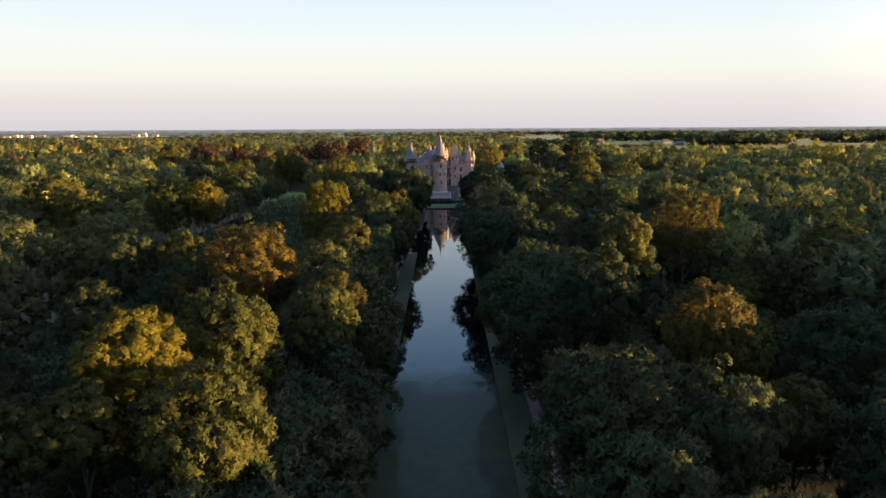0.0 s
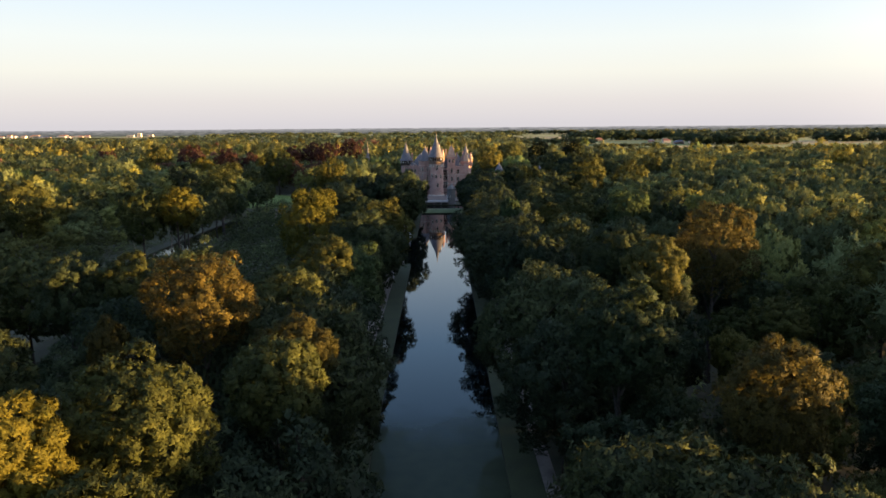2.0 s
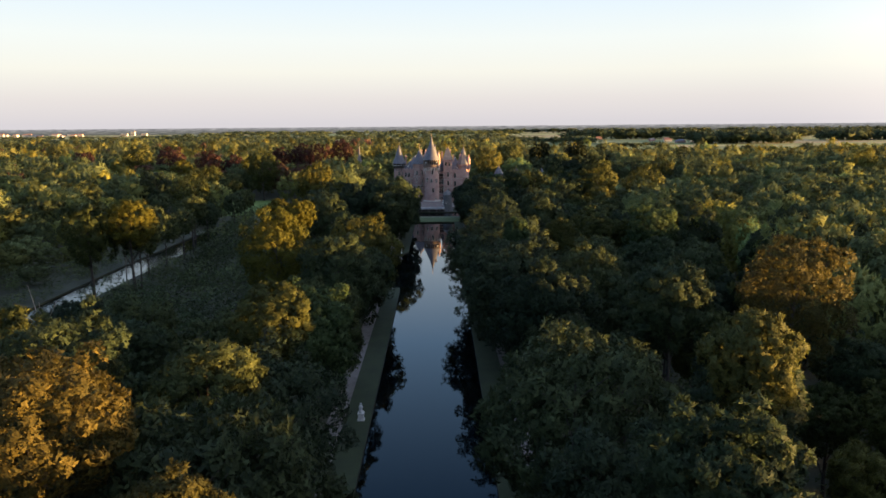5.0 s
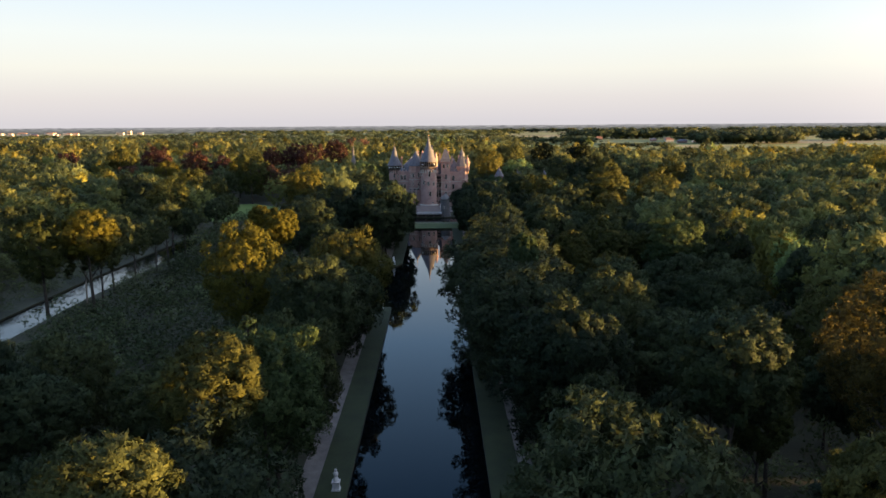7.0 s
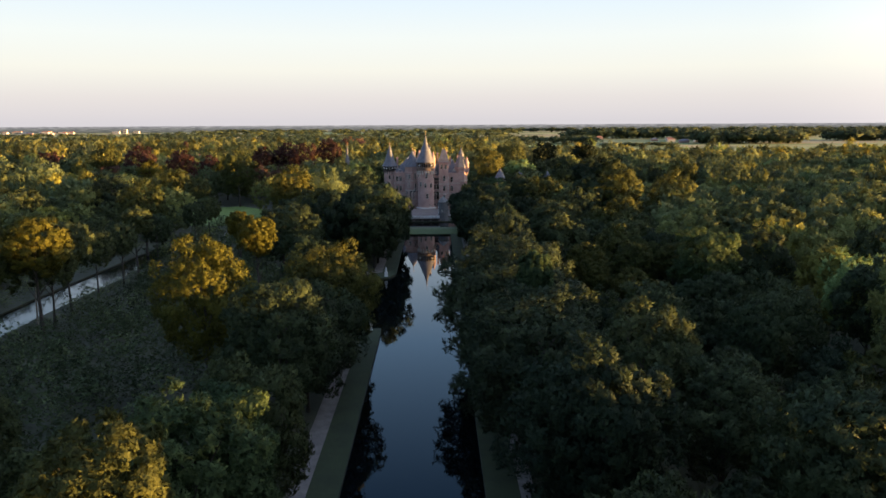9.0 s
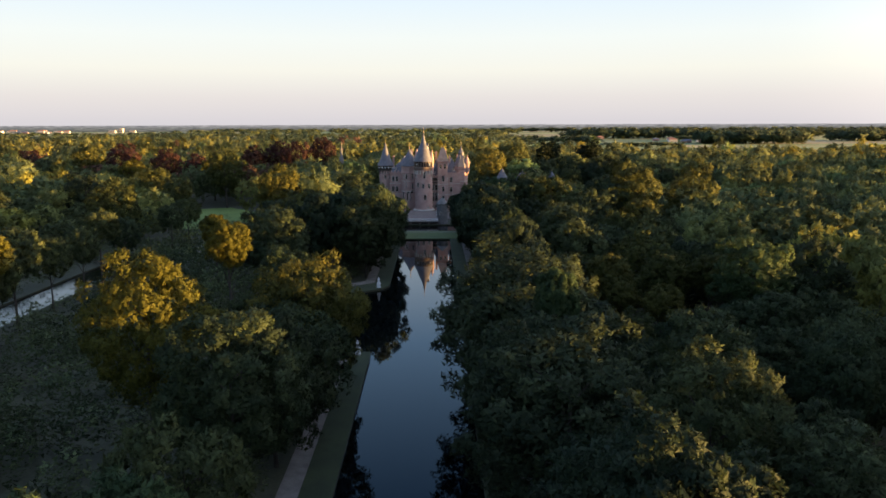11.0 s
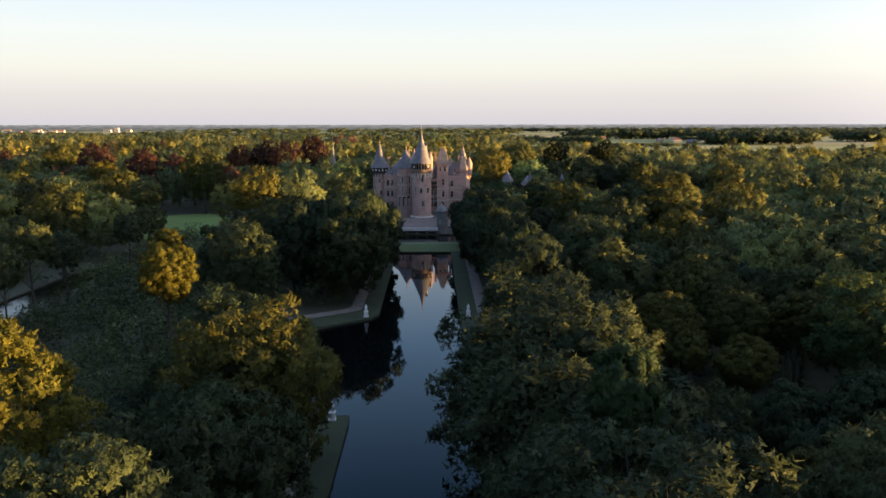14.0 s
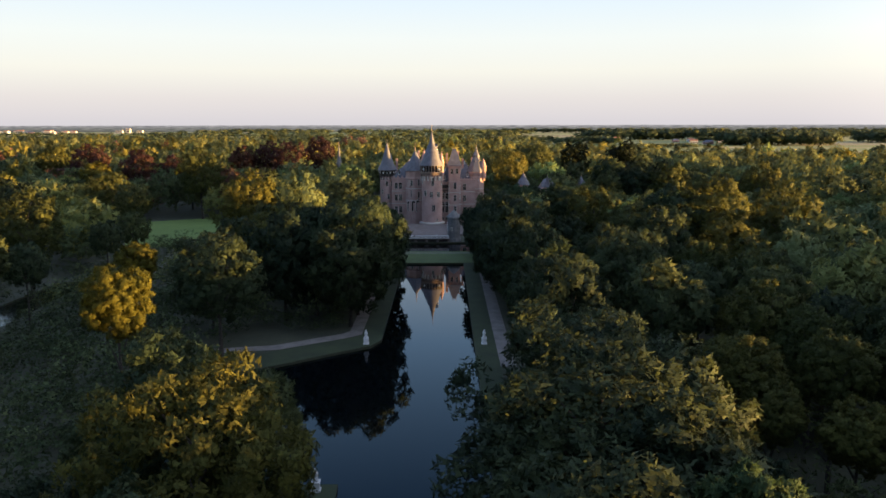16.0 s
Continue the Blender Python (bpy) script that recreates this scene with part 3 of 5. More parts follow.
plant("green", -30.0, 158, 18.5, 6.0)
plant("olive", -48.0, 137, 25.0, 6.0)
plant("green", -58.0, 148, 24.5, 6.6)
plant("dark", -52.0, 159, 21.5, 6.4)
plant("dark", -67.0, 158, 21.0, 6.4)
plant("green", -74.0, 150, 23.0, 7.0)
plant("olive", -51.5, 130, 24.0, 3.0)
plant("green", -18.2, 193, 24.7, 7.7)
plant("gold", -33.0, 209, 28.4, 8.0)
plant("green", -25.5, 202, 21.5, 6.2)
plant("olive", -16.5, 230, 24.4, 9.2)
plant("green", -21.0, 238.5, 24.5, 6.8)
plant("green", -29.0, 243, 20.5, 6.0)
plant("gold", -39.0, 268, 24.4, 4.6)
plant("green", -36.4, 302, 23.0, 7.8)
plant("gold", -54.5, 312, 20.0, 3.8)
plant("dark", -44.0, 322, 21.0, 7.8)
plant("green", -25.0, 335, 21.5, 8.0)
plant("dark", -26.0, 352, 23.5, 8.6)
plant("olive", -92.5, 250, 26.6, 8.0)
plant("gold", -82.5, 253, 26.0, 7.0)
plant("stem", -83.0, 259, 20.6, 6.0)
plant("stem", -87.0, 275, 22.0, 6.1)
plant("stem", -87.0, 290, 22.0, 6.7)
plant("stem", -86.0, 304, 21.0, 6.1)
plant("stem", -86.5, 316, 21.0, 5.5)
plant("stem", -85.0, 328, 20.0, 6.0)
plant("olive", -98.0, 353, 25.6, 8.4)
plant("olive", -138.0, 263, 27.5, 9.6)
plant("olive", -55.5, 397, 27.6, 8.0)
plant("olive", -119.0, 447, 24.0, 8.6)
plant("gold", -120.5, 538, 25.0, 8.0)
plant("gold", -160.0, 523, 24.0, 8.0)
plant("olive", -104.0, 502, 30.5, 9.0)
plant("olive", -218.0, 601, 30.0, 10.0)
plant("copper", -150.0, 548, 28.5, 9.0)
plant("copper", -135.0, 556, 25.0, 8.0)
plant("copper", -180.0, 560, 28.0, 9.0)
plant("copper", -265.0, 618, 26.0, 10.0)
plant("copper", -88.0, 622, 31.0, 11.0)
plant("copper", -104.0, 634, 30.5, 10.0)
plant("copper", -72.0, 630, 30.0, 9.0)
plant("copper", -120.0, 628, 28.0, 9.0)
plant("dark", -16.9, 53, 19.0, 10.0)
plant("green", -16.8, 66, 19.0, 10.4)
plant("dark", -16.8, 78, 19.5, 10.6)
plant("dark", -17.2, 105, 20.0, 9.2)
plant("dark", -17.6, 114, 20.0, 8.0)
# right of the canal
plant("green", 22.2, 44, 23.2, 6.0)
plant("dark", 31.5, 50, 21.0, 6.0)
plant("dark", 39.0, 58, 22.0, 6.2)
plant("green", 45.0, 66, 23.0, 6.6)
plant("dark", 42.0, 47, 19.5, 6.4)
plant("olive", 18.9, 51.5, 24.4, 2.4)
plant("green", 25.0, 61.5, 26.2, 5.8)
plant("olive", 35.6, 71, 25.0, 5.8)
plant("bronze", 27.3, 75.5, 28.0, 4.6)
plant("dark", 19.6, 79.5, 26.0, 5.2)
plant("dark", 16.4, 76, 22.0, 6.8)
plant("olive", 33.6, 85.5, 32.0, 6.9)
plant("green", 20.0, 96, 28.0, 5.4)
plant("dark", 26.2, 100.5, 27.6, 5.2)
plant("crest", 26.4, 108, 31.2, 3.9)
plant("dark", 27.0, 110, 28.0, 5.0)
plant("olive", 37.6, 109, 30.0, 5.0)
plant("dark", 16.4, 109.5, 20.5, 8.0)
plant("olive", 60.0, 111, 28.4, 4.6)
plant("olive", 48.4, 121, 32.0, 6.2)
plant("olive", 71.0, 134, 26.5, 7.0)
plant("dark", 18.2, 142, 26.8, 7.6)
plant("green", 30.4, 141, 29.6, 5.6)
plant("olive", 35.6, 146, 30.0, 5.4)
plant("bronze", 46.8, 143, 31.6, 7.0)
plant("dark", 28.4, 152.5, 27.8, 5.2)
plant("olive", 42.0, 157, 28.2, 5.2)
plant("dark", 36.6, 161.5, 26.2, 5.6)
plant("dark", 18.4, 160.5, 25.6, 5.6)
plant("dark", 27.0, 192, 22.0, 6.4)
plant("green", 33.6, 197, 23.8, 7.0)
plant("dark", 38.2, 195.5, 25.0, 4.2)
plant("dark", 16.8, 200.5, 22.6, 10.2)
plant("fresh", 18.2, 207.5, 26.0, 2.9)
plant("green", 23.6, 213.5, 24.4, 5.0)
plant("olive", 36.0, 211.5, 24.8, 4.8)
plant("green", 32.8, 224, 24.8, 4.2)
plant("dark", 28.0, 228, 21.5, 5.0)
plant("dark", 20.6, 227, 21.5, 5.2)
plant("dark", 16.7, 222.5, 16.8, 10.2)
plant("dark", 16.6, 233.5, 21.6, 9.8)
plant("olive", 16.6, 241.5, 28.2, 6.0)
plant("dark", 18.8, 247, 18.4, 9.6)
plant("green", 16.9, 211.5, 18.4, 10.0)
plant("dark", 16.6, 190, 21.0, 9.2)
plant("green", 21.6, 236.5, 26.8, 4.8)
plant("olive", 27.6, 241, 28.6, 5.2)
plant("olive", 27.2, 234, 27.0, 4.2)
plant("olive", 35.6, 244, 27.2, 4.6)
plant("olive", 34.6, 250, 30.4, 6.4)
plant("olive", 41.4, 239.5, 26.6, 5.6)
plant("olive", 44.8, 250, 30.8, 6.2)
plant("olive", 54.2, 252.5, 31.4, 6.6)
plant("fresh", 56.2, 239.5, 25.4, 6.6)
plant("dark", 72.6, 250, 28.0, 8.0)
plant("green", 77.6, 219, 24.5, 7.4)
plant("green", 21.6, 265, 25.0, 6.8)
plant("green", 34.4, 279, 25.4, 7.6)
plant("green", 37.2, 307, 25.6, 7.4)
plant("green", 48.0, 324, 27.4, 7.6)
plant("olive", 60.6, 322, 28.4, 7.8)
plant("olive", 64.4, 344, 30.0, 8.0)
plant("green", 55.4, 345, 27.4, 7.4)
plant("olive", 87.0, 358, 27.2, 8.6)
plant("fresh", 120.6, 368, 23.0, 9.0)
plant("green", 124.0, 290, 21.5, 9.8)
plant("green", 41.5, 505, 14.0, 6.2)
plant("fresh", 50.0, 501, 14.5, 6.6)
plant("fresh", 33.0, 470, 16.5, 7.0)
plant("fresh", 47.0, 486, 14.0, 7.0)
plant("crest", 34.0, 536, 29.5, 9.4)
plant("crest", 52.0, 572, 32.0, 9.0)
plant("stem", -103.0, 428, 27.0, 8.0)
plant("dark", -116.0, 418, 15.0, 8.0)
plant("stem", -85.0, 383, 20.0, 6.0)
plant("stem", -85.5, 367, 21.0, 6.0)
plant("dark", -138.0, 420, 21.0, 9.0)
for k in range(22):
    plant("pine", 72.0 + 5.0 * (k % 11) + (k // 11) * 2.0, 584.0 + 9.0 * (k // 11) + 2.5 * math.sin(k * 1.7), 31.0 + 1.6 * math.sin(k * 2.3), 5.2)
for k in range(12):
    plant(("green", "dark", "olive")[k % 3], 66.0 + 11.5 * (k % 6) + 4.0 * (k // 6), 462.0 + 14.0 * (k // 6) + 3.0 * math.sin(k * 2.1), 26.0 + 1.5 * math.sin(k * 1.3), 7.4)
plant("green", -17.0, 244, 19.5, 7.0)
plant("dark", -34.0, 456, 20.0, 8.5)
plant("green", -25.5, 414, 17.0, 7.0)
plant("green", 21.8, 450, 20.5, 7.0)
plant("dark", -31.0, 331, 21.0, 8.0)
plant("green", 29.0, 440, 16.0, 7.6)
plant("green", -30.0, 430, 20.0, 9.8)
plant("green", 24.0, 340, 18.0, 7.3)
plant("dark", 24.0, 362, 21.0, 8.5)
plant("dark", 23.0, 386, 20.0, 8.5)
plant("dark", -24.0, 384, 20.0, 8.5)
plant("green", -18.6, 409, 17.5, 7.6)
plant("dark", 16.2, 412, 16.0, 7.6)
plant("dark", 22.5, 412.5, 17.0, 7.4)
plant("green", 29.5, 411, 18.0, 8.0)


def bank_row(side, y0, y1, back, spread, kinds):
    """Trees in a row along the canal, whose crowns hang out towards the water."""
    y = y0
    k = 0
    while y < y1:
        wide = spread + 1.6 * noise.noise((y * 0.37, side, 0.5))
        x = side * (back + 0.8 * noise.noise((y * 0.21, 3.0, side)))
        if not any((x - a) ** 2 + (y - b) ** 2 < (0.5 * (wide + c)) ** 2 for a, b, c in planted):
            plant(kinds[k % len(kinds)], x, y, 20.5 + 3.0 * noise.noise((y * 0.5, side, 9.0)), wide)
        y += 9.5
        k += 1


bank_row(-1, 30, 126, 17.0, 10.4, ("dark", "green", "dark"))
bank_row(-1, 128, 180, 17.6, 7.4, ("dark", "green"))
bank_row(-1, 180, 226, 17.7, 7.6, ("green", "dark"))
bank_row(-1, 326, 396, 16.2, 9.4, ("dark", "green"))
bank_row(1, 30, 82, 17.4, 8.0, ("dark", "green"))
bank_row(1, 86, 106, 17.6, 7.0, ("dark", "dark", "green"))
bank_row(1, 108, 166, 16.6, 9.0, ("dark", "dark", "green"))
bank_row(1, 168, 188, 18.6, 7.0, ("dark", "dark", "green"))
bank_row(1, 190, 252, 16.4, 9.2, ("dark", "green", "dark"))
bank_row(1, 258, 304, 21.5, 7.6, ("dark", "green", "dark"))
bank_row(1, 322, 396, 21.5, 8.0, ("dark", "green"))


def open_ground(x, y, wide):
    """Whether the plan keeps this spot free of trees."""
    if abs(x) < 13.2 + wide and y < 412:
        return True
    if -46 - wide * 0.4 < x < -12 and 252 < y < 321:
        return True
    if -45 < x < -24 and 160 < y < 206 or -45 < x < -29 and 200 < y < 262:
        return True
    if abs(x) < 31 + wide * 0.5 and 405 < y < 548:
        return True
    if -116 < x < -41 and 172 < y < 345 or -112 < x < -88 and 340 < y < 384:
        return True
    if -94 < x < -58 and 340 < y < 432:
        return True
    if -124 - wide < x < -82 + wide and 404 < y < 500 + wide * 0.5:
        return True
    if 32 < x < 58 and 440 < y < 532:
        return True
    return False


rng = np.random.default_rng(7)
STEP = 11.6
for j in range(36):
    for i in range(-6, 7):
        x = (i + 0.5 * (j % 2)) * STEP + rng.uniform(-2.6, 2.6)
        y = 26 + j * STEP * 0.9 + rng.uniform(-2.6, 2.6)
        wide = rng.uniform(5.4, 7.8)
        top = rng.uniform(16.0, 22.5) + (3.2 if x > 36 else 2.4 if x > 0 else 0)
        if y < 60:
            top = min(top, 19.0)
        kind = ("green", "dark", "green", "dark", "green", "dark", "green", "olive", "dark", "green")[rng.integers(0, 10)]
        if abs(x) > 64 or abs(x) < 24 or y > 395 or (x < -50 and y > 330) or open_ground(x, y, wide * 0.8):
            continue
        if any((x - a) ** 2 + (y - b) ** 2 < (0.6 * (wide + c)) ** 2 for a, b, c in planted):
            continue
        plant(kind, x, y, top, wide)
for j in range(7):
    for i in range(-4, 5):
        x, y = (i + 0.5 * (j % 2)) * 13.5, -46 + j * 12.5
        wide = 7.2 + 1.4 * noise.noise((x * 0.3, y * 0.3, 4.0))
        if abs(x) > 60 or open_ground(x, y, wide * 0.8) or any((x - a) ** 2 + (y - b) ** 2 < (0.62 * (wide + c)) ** 2 for a, b, c in planted):
            continue
        plant(("green", "dark", "green", "olive")[(i + 2 * j) % 4], x, y, 21.0 + 2.5 * noise.noise((x * 0.2, y * 0.2, 8.0)), wide)



for kind, x, y, top, wide in (("dark", 31.0, 217.5, 20.5, 5.0), ("dark", 40.5, 219.5, 22.0, 5.6), ("dark", 46.0, 210.5, 22.5, 5.8), ("green", 48.5, 224.5, 23.0, 5.6), ("dark", 54.0, 234.0, 23.5, 6.0),
                              ("dark", 26.0, 205.0, 20.0, 5.2), ("dark", 44.0, 200.0, 22.0, 5.6), ("dark", 26.5, 86.5, 20.0, 4.6), ("green", 24.5, 94.5, 19.5, 4.8), ("dark", 32.0, 95.5, 21.5, 4.8),
                              ("dark", 19.2, 338, 17.0, 7.4), ("dark", 18.6, 349, 17.0, 7.6), ("dark", 17.8, 359, 17.5, 8.2), ("dark", 17.6, 370, 18.5, 8.4), ("dark", 17.4, 381, 18.5, 8.6), ("dark", 17.6, 394, 18.5, 8.8), ("dark", 18.2, 408, 17.5, 8.2), ("bronze", -40.0, 112, 26.0, 2.4), ("bronze", -35.6, 97, 24.6, 2.2)):
    plant(kind, x, y, top, wide)


def bare_tree(x, y, tall):
    """A dead tree that lifts bare pale branches above the canopy."""
    r = np.random.default_rng(5)
    root = tagged(new("dead_tree"), "dead tree with bare pale branches above the canopy", "tree")
    t = new("trunk", trunk_mesh(r, tall, 5.5, 0.5))
    t.parent = root
    t.data.materials[0] = PALE_BARK
    root.location = (x, y, 0)


bare_tree(-53.0, 150.0, 28.0)
bare_tree(-88.5, 262.0, 25.0)

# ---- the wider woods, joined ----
# "blue" is dark foliage with distance haze mixed into the colour
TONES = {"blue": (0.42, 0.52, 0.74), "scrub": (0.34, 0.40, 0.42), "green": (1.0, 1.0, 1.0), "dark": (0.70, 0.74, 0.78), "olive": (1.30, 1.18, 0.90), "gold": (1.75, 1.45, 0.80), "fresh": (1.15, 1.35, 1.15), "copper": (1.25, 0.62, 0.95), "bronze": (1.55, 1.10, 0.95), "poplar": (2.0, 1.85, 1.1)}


def wood(name, label, spots, count, lod_leaf, variants=5, lobes=18, seed=3, mat=WOOD_LEAF):
    """One joined wood from spots of (x, y, top, radius, tone)."""
    r = np.random.default_rng(seed)
    base = [leafage(r, count, TALL, WIDE, 0.12, lod_leaf, lobes, 4, 0.35) for _ in range(variants)]
    tris, tone, ways = [], [], []
    for x, y, top, wide, kind in spots:
        b, w = base[r.integers(0, variants)]
        a = r.uniform(0, 6.28)
        ca, sa = math.cos(a), math.sin(a)
        s = wide / WIDE
        q = np.empty_like(b)
        q[..., 0] = (b[..., 0] * ca - b[..., 1] * sa) * s + x
        q[..., 1] = (b[..., 0] * sa + b[..., 1] * ca) * s + y
        q[..., 2] = b[..., 2] * (top / TALL)
        tris.append(q)
        ways.append(np.stack([w[:, 0] * ca - w[:, 1] * sa, w[:, 0] * sa + w[:, 1] * ca, w[:, 2]], 1))
        t = np.array(TONES[kind]) * r.uniform(0.58, 1.38)
        tone.append(np.tile(t, (len(b), 1)))
    ob = new(name, soup(name, np.concatenate(tris), mat, np.concatenate(tone), np.concatenate(ways)))
    tagged(ob, label, "woodland", kind="stuff")
    return len(spots) * count


KINDS = ("green", "green", "dark", "olive", "green", "dark", "green", "fresh", "olive", "green", "gold", "green", "dark", "olive")
near_spots, mid_spots, wide_spots, unseen_spots = [], [], [], []
taken = {}
for a, b, c in planted:
    taken.setdefault((int(a // 20), int(b // 20)), []).append((a, b, c))


def crowded(x, y, wide, f=0.6):
    gx, gy = int(x // 20), int(y // 20)
    for i in (-1, 0, 1):
        for j in (-1, 0, 1):
            for a, b, c in taken.get((gx + i, gy + j), ()):
                if (x - a) ** 2 + (y - b) ** 2 < (f * (wide + c)) ** 2:
                    return True
    return False


def wood_ahead(x, y):
    """The outline of the great wood, before the open fields."""
    if x > 60:
        return y < 1010 - min(190, max(0, x - 90) * 1.1) + 22 * math.sin(x * 0.05) + max(0, x - 330) * 0.22
    return y < 1080 + 70 * math.sin(x * 0.011) - max(0, -x - 350) * 0.5


y = -40.0
row = 0
while y < 1230:
    step = 14.2 if y < 560 else 17.0
    x = -0.64 * max(y, 0) - 60 + (row % 2) * step * 0.5
    while x < 0.64 * max(y, 0) + (170 if y < 520 else 60):
        px, py = x + rng.uniform(-0.3, 0.3) * step, y + rng.uniform(-0.3, 0.3) * step
        wide, top = rng.uniform(6.8, 11.2), rng.uniform(14.5, 23.5) + (4.5 if rng.uniform() < 0.25 else 0)
        # tops right of the canal are set to block or pass the low sun
        if px > 40 and py < 420:
            top = rng.uniform(15, 19) if py < 62 else rng.uniform(25.0, 28.5) if py < 211 else rng.uniform(19, 23) if py < 236 else rng.uniform(21, 25)
        if py > 620 and px > 60:
            top *= 0.88
        if 350 < py < 536 and 38 < px < 135:
            top = min(top, 18.5)
        if 560 < py < 616 and -135 < px < -60 or 480 < py < 540 and -215 < px < -125:
            top = min(top, 17.0)
        x += step
        if not wood_ahead(px, py) or open_ground(px, py, wide) or crowded(px, py, wide) or (abs(px) < 58 and py < 388):
            continue
        kind = KINDS[rng.integers(0, len(KINDS))]
        if px < -60 and py > 430 and rng.uniform() < 0.07:
            kind = "copper"
        if px < -15 and kind in ("green", "fresh") and rng.uniform() < 0.34:
            kind = "olive" if rng.uniform() < 0.7 else "gold"
        if px > 40 and kind in ("green", "fresh") and rng.uniform() < 0.45:
            kind = "dark"
        seen = -0.62 * py - 25 < px < 0.62 * py + 25 and py > 30
        if -156 < px < -104 and 170 < py < 384:
            top = min(top, (-px - 102) * 0.42)
            wide = min(wide, 2.5 + top * 0.35)
        spot = (px, py, top, wide, kind)
        (unseen_spots if not seen else near_spots if py < 330 else mid_spots if py < 620 else wide_spots).append(spot)
    y += step * 0.9
    row += 1
for _ in range(60):
    wide_spots.append((rng.uniform(285, 590), rng.uniform(858, 905), rng.uniform(15, 18.5), rng.uniform(5.5, 8), "poplar"))
wood("woodland_near", "mixed green and olive broadleaf woodland around the canal", near_spots, 2600, 0.74, 5, 40, 11)
wood("woodland_middle", "mixed broadleaf woodland with copper and golden crowns", mid_spots, 950, 1.08, 6, 22, 12)
wood("woodland_far", "distant broadleaf woodland canopy", wide_spots, 230, 2.0, 6, 12, 13, FAR_LEAF)
# trees outside the view, added to throw shade into the park wood
wood("woodland_edge", "unseen broadleaf woodland added beside the park to cast shade", unseen_spots, 150, 2.4, 4, 12, 14, FAR_LEAF)

# belts of trees in the far plain, with blue distance haze put into their tone
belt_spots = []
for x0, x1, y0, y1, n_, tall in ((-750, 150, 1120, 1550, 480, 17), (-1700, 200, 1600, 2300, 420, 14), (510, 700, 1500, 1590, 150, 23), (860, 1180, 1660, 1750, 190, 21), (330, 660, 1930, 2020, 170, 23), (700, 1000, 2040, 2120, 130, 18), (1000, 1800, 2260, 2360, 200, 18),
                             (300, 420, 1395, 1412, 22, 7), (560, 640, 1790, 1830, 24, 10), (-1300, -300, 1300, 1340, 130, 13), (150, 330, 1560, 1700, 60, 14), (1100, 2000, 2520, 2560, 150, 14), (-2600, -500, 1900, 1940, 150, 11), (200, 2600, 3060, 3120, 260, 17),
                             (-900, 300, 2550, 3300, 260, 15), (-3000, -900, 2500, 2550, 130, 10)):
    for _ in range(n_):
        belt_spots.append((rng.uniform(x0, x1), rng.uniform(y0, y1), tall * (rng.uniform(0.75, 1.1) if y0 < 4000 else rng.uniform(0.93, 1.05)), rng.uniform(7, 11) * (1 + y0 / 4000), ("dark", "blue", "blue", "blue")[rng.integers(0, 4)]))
wood("woodland_horizon", "belts of trees across the far plain, tinted blue for haze", belt_spots, 36, 4.8, 4, 9, 15, FAR_LEAF)

# the rim of sight: an upright strip that glows, with the haze painted on
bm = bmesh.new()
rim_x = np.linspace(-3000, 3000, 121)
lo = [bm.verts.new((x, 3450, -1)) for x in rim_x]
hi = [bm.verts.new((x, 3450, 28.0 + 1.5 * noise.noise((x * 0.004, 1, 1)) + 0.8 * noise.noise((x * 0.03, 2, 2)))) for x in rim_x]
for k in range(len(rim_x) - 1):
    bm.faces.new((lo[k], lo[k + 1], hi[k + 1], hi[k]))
tagged(from_bm("backdrop", bm, DISTANCE), "glowing backdrop painted as the hazy grey-blue plain at the horizon", "horizon", kind="structure")

# undergrowth in the clearing by the stream and along the wood's edge
shrub_spots = []
for _ in range(760):
    x, y = rng.uniform(-84, -38), rng.uniform(168, 345)
    big = rng.uniform() < (0.16 if x < -72 else 0.34)
    if not crowded(x, y, 1.0, 0.4):
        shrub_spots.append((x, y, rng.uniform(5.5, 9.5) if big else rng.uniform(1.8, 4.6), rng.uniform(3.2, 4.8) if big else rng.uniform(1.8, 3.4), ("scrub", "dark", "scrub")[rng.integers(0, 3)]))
for _ in range(110):
    shrub_spots.append((rng.uniform(-90.5, -84), rng.uniform(190, 365), rng.uniform(0.8, 2.2), rng.uniform(1.2, 2.2), ("dark", "green")[rng.integers(0, 2)]))
for _ in range(300):
    x, y = rng.uniform(-124, -99), rng.uniform(186, 385)
    if x < -103.6 or y > 375:
        shrub_spots.append((x, y, rng.uniform(2.0, 3.5) + max(0, -x - 110) * 0.3, rng.uniform(2.0, 3.6), ("dark", "green", "dark")[rng.integers(0, 3)]))
for _ in range(760):
    x, y = rng.uniform(-62, 62), rng.uniform(20, 395)
    if abs(x) > 20 and not open_ground(x, y, 2):
        shrub_spots.append((x, y, rng.uniform(4.0, 10.5), rng.uniform(2.4, 4.6), ("dark", "dark", "green")[rng.integers(0, 3)]))
for _ in range(60):
    shrub_spots.append((rng.uniform(-48, -19), rng.uniform(322, 352), rng.uniform(1.5, 4.0), rng.uniform(1.5, 2.6), "dark"))
for _ in range(240):
    x, y = rng.uniform(-92, -56), rng.uniform(345, 432)
    shrub_spots.append((x, y, rng.uniform(2.5, 6.5), rng.uniform(2.0, 4.0), ("dark", "green", "olive", "dark")[rng.integers(0, 4)]))
for _ in range(260):
    s_ = 1 if rng.uniform() < 0.5 else -1
    x, y = s_ * rng.uniform(17.5, 22), rng.uniform(40, 390)
    if not open_ground(x + s_ * 4, y, 2):
        shrub_spots.append((x, y, rng.uniform(1.5, 4.0), rng.uniform(1.2, 2.0), ("dark", "green")[rng.integers(0, 2)]))
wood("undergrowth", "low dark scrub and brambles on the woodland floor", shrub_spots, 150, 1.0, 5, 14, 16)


# ---- castle ----


